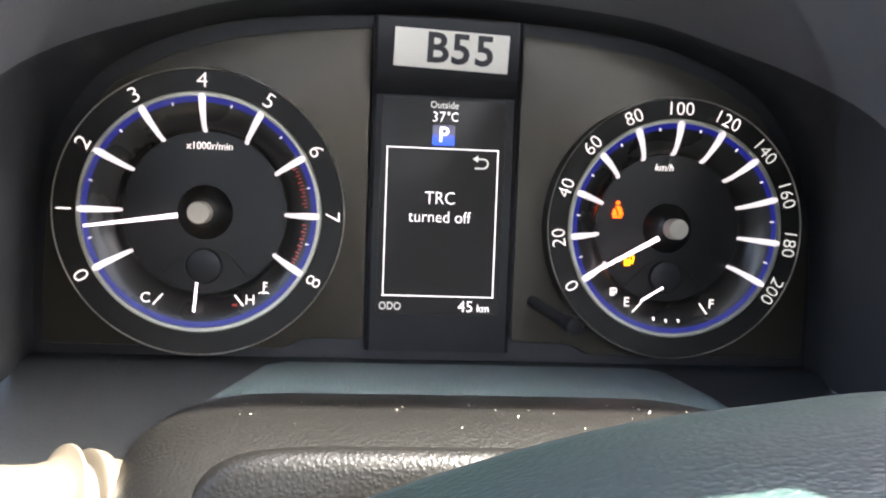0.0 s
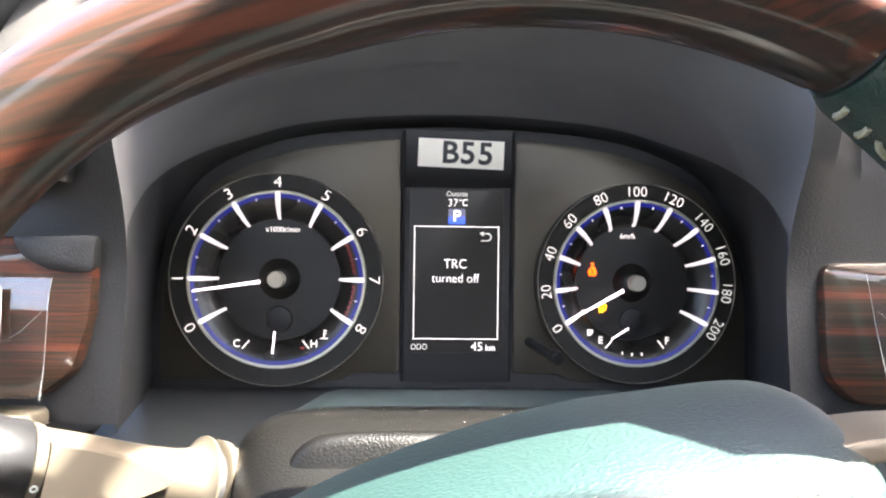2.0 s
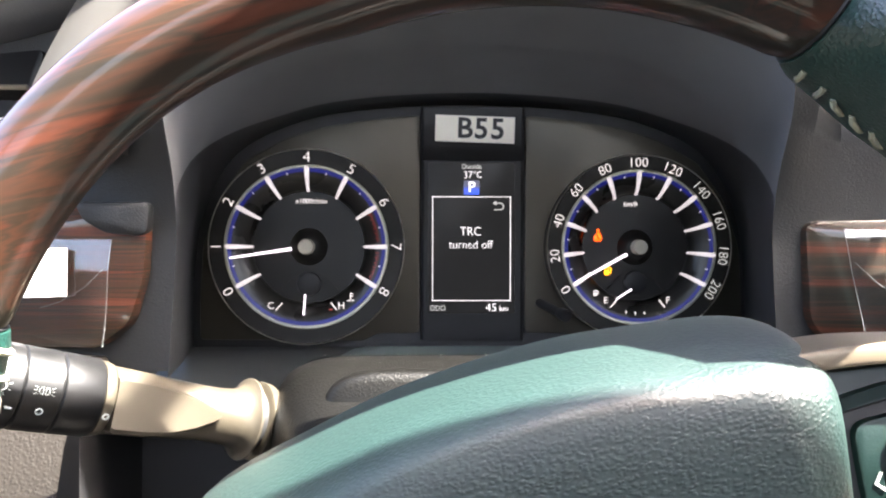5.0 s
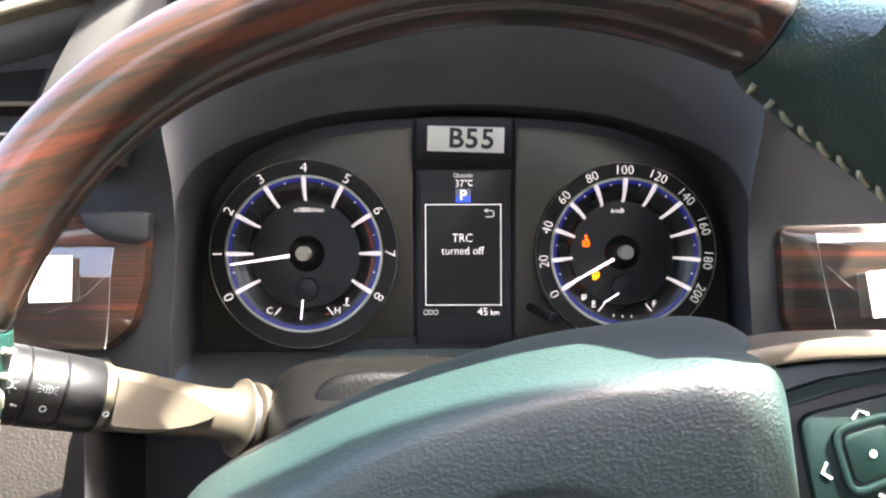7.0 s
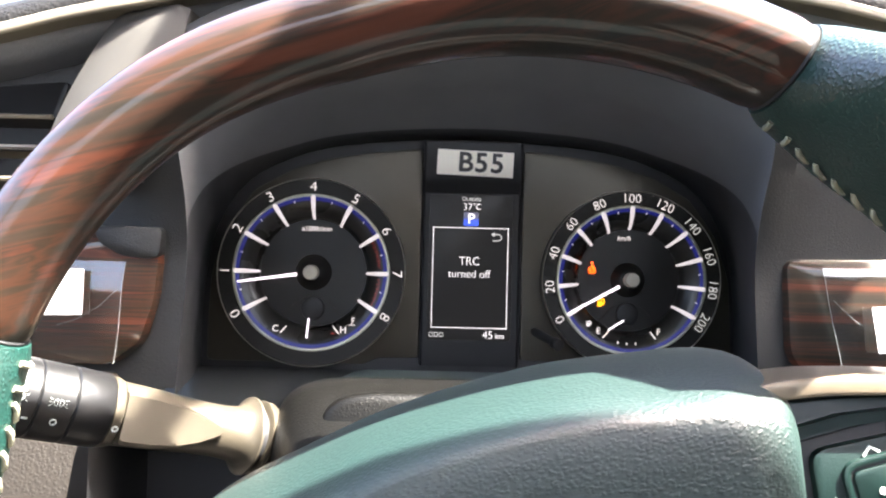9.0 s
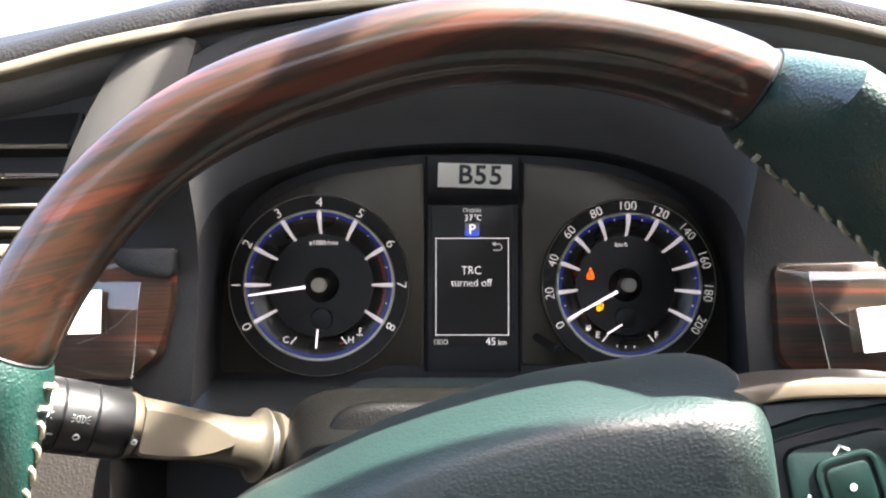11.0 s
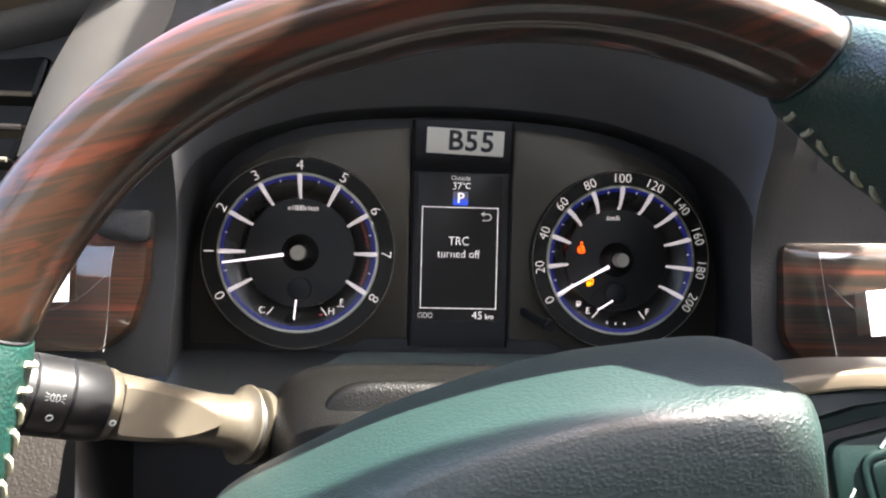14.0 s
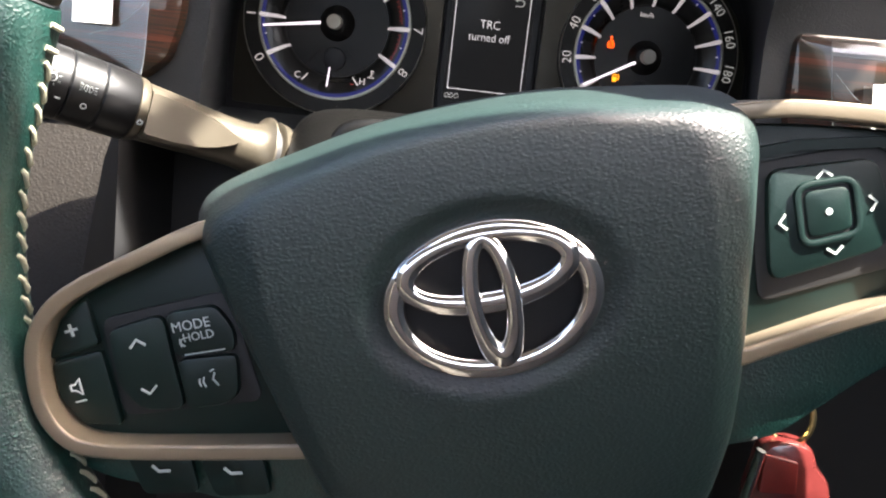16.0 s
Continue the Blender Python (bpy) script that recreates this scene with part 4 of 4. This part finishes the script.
part("wood_arc", rim_arc(JR + 0.25, JL - 0.25, 72, 0.0141, 0, True), M["rimwood"], wheel, "glossy dark red striped wood arc")
part("wood_arc", rim_arc(232, 308, 40), M["rimwood"], wheel, "glossy dark red striped wood arc")
part("joint", rim_arc(JR - 0.3, JR + 0.3, 2, 0.0139), M["rubber"], wheel)
part("joint", rim_arc(JL - 0.3, JL + 0.3, 2, 0.0137), M["rubber"], wheel)
ST = mesh_of(sweep([(-0.0042, 0.0006, 0), (-0.0024, -0.0006, 0), (0.0024, -0.0006, 0), (0.0042, 0.0006, 0)], circle(0.0010, 8), ups=[(0, 0, 1)] * 4), "stitch", M["thread"])
for a0, a1, s in ((JL + 0.25, 231.5, 1), (JR - 0.25, -51.5, -1)):
    grip = part("leather_grip", rim_arc(a0, a1, 60, 0.0152, 0.0024, thumb=0.023 if s < 0 else 0.0), M["leather"], wheel, "teal-black leather grip")
    for i in range(30):
        a = a0 + s * (1.6 + 2.6 * i)
        f = min(1, (a - a0) / (a1 - a0) * 9) ** 0.7
        rr, rc = 0.0152 + 0.0024 * f, RIM - 0.00264 * f
        b = radians(180 + 6)
        x, z = polar(rc + rr * math.cos(b), a)
        inward = Vector((-math.cos(radians(a)) * math.cos(radians(-6)), -math.sin(radians(-6)), -math.sin(radians(a)) * math.cos(radians(-6))))
        tangent = Vector((-math.sin(radians(a)), 0, math.cos(radians(a))))
        across = inward.cross(tangent)
        t = (tangent * (0.85 if i > 1 else 0.1) + across * 0.6 * s).normalized()
        w3 = t.cross(-inward).normalized()
        m = Matrix((( t.x, -inward.x, w3.x, x), (t.y, -inward.y, w3.y, -rr * depth_at(a) * math.sin(b) + rr * (depth_at(a) - 1)), (t.z, -inward.z, w3.z, z), (0, 0, 0, 1)))
        part("stitch", ST, None, grip, at=m)

# hub pad
PADH = [(0.0, 0.0605), (0.030, 0.0592), (0.057, 0.0548), (0.079, 0.0505), (0.0915, 0.0450), (0.0960, 0.0350), (0.0935, 0.018), (0.0875, -0.012), (0.0805, -0.050), (0.073, -0.077), (0.058, -0.105), (0.034, -0.121), (0.0, -0.125)]
PADL = spline([Vector(p) for p in PADH] + [Vector((-p[0], p[1])) for p in PADH[-2:0:-1]], 96, True)
CEN = Vector((0, -0.02))
PROF = [(0.90, 0.0640), (0.955, 0.0636), (0.990, 0.0610), (1.006, 0.0550), (1.010, 0.046), (1.008, 0.036), (1.001, 0.025), (0.989, 0.014), (0.973, 0.003), (0.955, -0.0060), (0.937, -0.0126), (0.920, -0.0170), (0.904, -0.0196), (0.886, -0.0212), (0.865, -0.0221), (0.835, -0.0228), (0.80, -0.0232), (0.74, -0.0236), (0.66, -0.0238), (0.56, -0.0238), (0.45, -0.0237), (0.30, -0.0235), (0.15, -0.0235), (0.02, -0.0235)]


def pad_loop(s, y):
    out = []
    for p in PADL:
        q = CEN + (p - CEN) * s
        q.x *= 1 + (0.09 if q.x < 0 else 0.02) * min(1, max(0, y + 0.004) / 0.04)
        dip = 0.0
        e = math.hypot(q.x / 0.0350, q.y / 0.0262)
        if e < 1.22:
            u = min(1, (1.22 - e) / 0.20)
            dip = 0.0033 * u * u * (3 - 2 * u)
        low = max(0.0, 0.03 - q.y)
        side = max(0.0, abs(q.x) - 0.070 - 0.13 * min(0, q.y)) 
        side *= min(1, max(0, (-0.002 - y) / 0.016))
        out.append((q.x, y + dip + (1.2 * low * low if y < 0.03 else 0) + 0.30 * side, q.y))
    return out


fine = []
for (s0, y0), (s1, y1) in zip(PROF, PROF[1:]):
    n = 4 if s0 <= 0.82 else 2
    fine += [(s0 + (s1 - s0) * k / n, y0 + (y1 - y0) * k / n) for k in range(n)]
hub = part("hub_pad", loft([pad_loop(s, y) for s, y in fine + [PROF[-1]]], True, False, True), M["airbag"], wheel, "dark grained hub pad", 50)
part("emblem_base", lathe([(1.0, 0.0), (0.97, -0.06), (0.0, -0.08)], 64), M["black"], hub, at=pose(0, -0.0196, 0, 4) @ Matrix.Diagonal((0.0340, 0.006, 0.0250, 1)))


def oval(cx, cz, a, b, y, tube, low=0.0, sides=0.0, flat=0.55, n=96):
    """A closed chrome loop; thicker by low at its foot and by sides at its ends."""
    ts = [2 * math.pi * k / n for k in range(n)]
    path = [(cx + a * math.cos(t), y - 0.0006 * math.cos(2 * t), cz + b * math.sin(t)) for t in ts]
    return sweep(path, circle(tube, 14, flat), True, scales=[1 + low * max(0, -math.sin(t)) ** 3 + sides * abs(math.cos(t)) ** 3 for t in ts])


for cx, cz, a, b, y, tube, low, sides in ((0, 0, 0.0312, 0.0222, -0.0217, 0.0028, 0.2, 0.30), (0, 0.0096, 0.0258, 0.0105, -0.0223, 0.0026, 0.45, 0.25), (0, 0.0004, 0.0062, 0.0186, -0.0226, 0.0026, 0.6, 0.05)):
    part("emblem_oval", oval(cx, cz, a, b, y, tube, low, sides), M["chrome"], hub, "chrome oval")
part("lower_trim", sweep(spline([(0.0815, 0.006, -0.078), (0.0768, 0.006, -0.088), (0.0722, 0.006, -0.097), (0.0650, 0.006, -0.110)], 12), circle(0.0016, 10, 1.6)), M["chrome"], wheel, "thin chrome trim below the hub pad")
part("column_hub", lathe([(0.0, 0.052), (0.050, 0.052), (0.060, 0.030), (0.060, 0.018), (0.0, 0.018)], 40), M["rubber"], wheel)

# spokes
for s in (-1, 1):
    U = [(0.0800, 0.0385), (0.095, 0.0364), (0.110, 0.0330), (0.137, 0.0258), (0.150, 0.0180), (0.1570, 0.0060), (0.1590, -0.0120), (0.1530, -0.0250), (0.140, -0.0310), (0.110, -0.0370), (0.078, -0.0425), (0.066, -0.0440)]
    if s > 0:
        U = [(0.0800, 0.0415), (0.095, 0.0400), (0.110, 0.0368), (0.137, 0.0278)] + U[4:8] + [(0.140, -0.0290), (0.110, -0.0320), (0.078, -0.0370), (0.064, -0.0390)]
    P = spline([(s * x, (0.006, 0.004)[k] if k < 2 else 0.002, z) for k, (x, z) in enumerate(U)], 48)
    sec = outline([(-0.0028, -0.016), (0.0028, -0.016), (0.0028, 0.012), (-0.0028, 0.012)], 0.0012, 3)
    part("spoke_bar", sweep(P, sec), M["spoke"], wheel, "satin champagne spoke bar")
    face = [(s * x, z) for x, z in ((0.070, 0.040), (0.110, 0.0320), (0.137, 0.0245), (0.149, 0.0170), (0.1555, 0.0060), (0.1575, -0.0120), (0.1520, -0.0240), (0.140, -0.0300), (0.110, -0.0360), (0.068, -0.0425))][::s]
    panel = part("switch_panel", slab(outline(face, 0.004), 0.0005, 0.012, 0.001), M["button"], wheel, "dark switch panel")
    web = [(s * x, z) for x, z in ((0.060, 0.030), (0.135, 0.022), (0.172, 0.012), (0.176, -0.030), (0.150, -0.048), (0.118, -0.060), (0.086, -0.075), (0.062, -0.075))][::s]
    part("spoke_web", slab(outline(web, 0.008), 0.006, 0.020, 0.003), M["leather"], wheel, "leather-covered spoke")
    rec = [(s * x, z) for x, z in (((0.1335, 0.0225), (0.0885, 0.0235), (0.0855, -0.0230), (0.1360, -0.0185)) if s > 0 else ((0.1345, 0.0135), (0.0885, 0.0150), (0.0855, -0.0260), (0.1360, -0.0225)))][::-s]
    part("switch_recess", slab(outline(rec, 0.005), -0.0006, 0.004, 0.0008), M["rubber"], panel)


def key(parent, pts, front, label="", r=0.0022):
    a = sum((p[0] * q[1] - q[0] * p[1]) for p, q in zip(pts, pts[1:] + pts[:1]))
    return part("button", slab(outline(pts if a > 0 else pts[::-1], r, 4), front, 0.004, 0.0008), M["button"], parent, label)


def sign(parent, name, lines, y, w=0.0005):
    for pts in lines:
        part(name, line(pts, w, y), M["print"], parent)


panels = [o for o in wheel.children if o.name.startswith("switch_panel")]
left = min(panels, key=lambda o: sum(v.co.x for v in o.data.vertices))
right = max(panels, key=lambda o: sum(v.co.x for v in o.data.vertices))
key(left, [(-0.1320, 0.0094), (-0.1120, 0.0114), (-0.1125, -0.0230), (-0.1280, -0.0203), (-0.1335, -0.0104)], -0.0035, "rocker button", 0.004)
key(left, [(-0.1108, 0.0116), (-0.0935, 0.0112), (-0.0890, 0.0022), (-0.0900, -0.0059), (-0.1110, -0.0041)], -0.0035, "mode button", 0.003)
key(left, [(-0.1110, -0.0052), (-0.0900, -0.0070), (-0.0925, -0.0212), (-0.0985, -0.0239), (-0.1118, -0.0232)], -0.0035, "voice button", 0.003)
key(left, [(-0.1370, 0.0218), (-0.1480, 0.0160), (-0.1545, 0.0050), (-0.1550, 0.0028), (-0.1368, 0.0045)], -0.0022, "volume button", 0.002)
key(left, [(-0.1366, 0.0028), (-0.1552, 0.0012), (-0.1560, -0.0110), (-0.1500, -0.0220), (-0.1365, -0.0250)], -0.0022, "volume button", 0.002)
sign(left, "up_sign", [[(-0.1256, 0.0020), (-0.1228, 0.0045), (-0.1200, 0.0022)]], -0.0038, 0.0008)
sign(left, "down_sign", [[(-0.1256, -0.0129), (-0.1230, -0.0151), (-0.1200, -0.0126)]], -0.0038, 0.0008)
sign(left, "plus_sign", [[(-0.1470, 0.0115), (-0.1426, 0.0119)], [(-0.1450, 0.0139), (-0.1446, 0.0095)]], -0.0025, 0.0009)
sign(left, "speaker_sign", [[(-0.1506, -0.0075), (-0.1490, -0.0075), (-0.1470, -0.0055), (-0.1470, -0.0115), (-0.1490, -0.0095), (-0.1506, -0.0095), (-0.1506, -0.0075)], [(-0.1502, -0.0137), (-0.1464, -0.0135)]], -0.0025, 0.0006)
writing("mode_word", "MODE", 0.0049, M["print"], left, -0.1030, -0.0038, 0.0060, width=0.98)
writing("mode_word", "HOLD", 0.0042, M["print"], left, -0.1012, -0.0038, 0.0018, width=0.95)
sign(left, "note_sign", [[(-0.1078, -0.0009), (-0.1078, 0.0020)], [(-0.1066, 0.0020), (-0.1082, 0.0006), (-0.1066, -0.0009)]], -0.0038, 0.0005)
sign(left, "slot_line", [[(-0.1075, -0.0039), (-0.0935, -0.0043)]], -0.0037, 0.0004)
sign(left, "voice_sign", [[(-0.0990, -0.0118), (-0.1000, -0.0140), (-0.0985, -0.0165)], [(-0.1004, -0.0111), (-0.0990, -0.0106)], [(-0.1030, -0.0127), (-0.1036, -0.0145), (-0.1030, -0.0163)], [(-0.1046, -0.0131), (-0.1050, -0.0145), (-0.1046, -0.0158)]], -0.0038, 0.0005)
dpad = key(right, [(0.0935, 0.0205), (0.1275, 0.0180), (0.1300, 0.0020), (0.1275, -0.0115), (0.0895, -0.0160), (0.0912, 0.0030)], -0.0035, "square four-way button", 0.005)
part("button_well", slab(outline([(0.1016, -0.0052), (0.1190, -0.0042), (0.1188, 0.0127), (0.1018, 0.0132)], 0.003, 4), -0.0037, 0.002, 0.0004), M["rubber"], right)
well = outline([(0.1010, -0.0058), (0.1196, -0.0048), (0.1194, 0.0133), (0.1012, 0.0138)], 0.0045, 5)
part("button_ring", sweep([(p.x, -0.0038, p.y) for p in well], outline([(-0.0011, -0.0012), (0.0011, -0.0012), (0.0011, 0.0011), (-0.0011, 0.0011)], 0.0007, 2), True), M["button"], right, "raised ring round the centre button")
key(right, [(0.1030, -0.0038), (0.1175, -0.0030), (0.1174, 0.0112), (0.1032, 0.0117)], -0.0046, "square centre button", 0.003)
part("dot_sign", lathe([(0.0011, 0.0), (0.0011, -0.0003), (0.0, -0.0004)], 16), M["print"], right, at=pose(0.1103, -0.0046, 0.0040))
for cx, cz, ax, az in ((0.1105, 0.0162, 0, 1), (0.1110, -0.0092, 0, -1), (0.0958, 0.0030, -1, 0), (0.1246, 0.0040, 1, 0)):
    u, v = Vector((ax, az)), Vector((-az, ax))
    c = Vector((cx, cz))
    sign(right, "arrow_sign", [[c - u * 0.0011 + v * 0.0025, c + u * 0.0011, c - u * 0.0011 - v * 0.0025]], -0.0038, 0.0008)
part("panel_ridge", line([(0.084, 0.0265), (0.105, 0.0265), (0.130, 0.0225), (0.1365, 0.0170), (0.139, 0.0100), (0.140, 0.0)], 0.0034, -0.0008, 0.0022), M["button"], right)
for x, z in ((-0.129, -0.0445), (-0.1035, -0.0500)):
    key(wheel, [(x - 0.0115, z + 0.0065), (x + 0.0115, z + 0.0035), (x + 0.0115, z - 0.012), (x - 0.0090, z - 0.009)], 0.0022, "phone button", 0.003)
    sign(wheel, "phone_sign", [[(x - 0.003, z + 0.0015), (x - 0.001, z - 0.001), (x + 0.003, z - 0.0015)]], 0.0018, 0.0010)

# ---- key and tag in the column ----
lock = thing("ignition_key", "car key with brass ring and red plastic fob in the column", "key")
part("key_blade_head", slab(outline([(0.118, -0.128), (0.138, -0.128), (0.138, -0.148), (0.118, -0.148)], 0.005), -0.196, -0.188, 0.002), M["rubber"], lock)
part("lock_barrel", sweep([(0.128, -0.10, -0.138), (0.128, -0.19, -0.138)], circle(0.014, 24), ups=[(0, 0, 1)] * 2), M["black"], lock)
part("key_ring", sweep([(0.1400 + 0.0075 * math.cos(t), -0.1915 - 0.004 * math.cos(t), -0.1500 + 0.0115 * math.sin(t)) for t in np.linspace(0, 2 * math.pi, 33)[:-1]], circle(0.0013, 8), True, ups=[(0.5, -0.6, 0.3)] * 32), M["brass"], lock, "thin brass ring")
bm = slab(outline([(0.130, -0.160), (0.142, -0.1585), (0.1490, -0.1600), (0.1520, -0.1680), (0.1590, -0.1750), (0.1620, -0.196), (0.148, -0.214), (0.131, -0.210), (0.126, -0.185)], 0.006), -0.199, -0.187, 0.003, 0.002)
M["tagred"] = material("red_inset", (0.15, 0.022, 0.018), 0.25, vary=0.15, vary_scale=120)
part("fob", bm, M["fob"], lock, "red plastic fob")

part("inner_tag", slab(outline([(0.129, -0.1635), (0.1425, -0.1655), (0.1440, -0.1790), (0.129, -0.1800)], 0.001), -0.2015, -0.199, 0.0005), M["tagred"], lock, "brighter red inset")
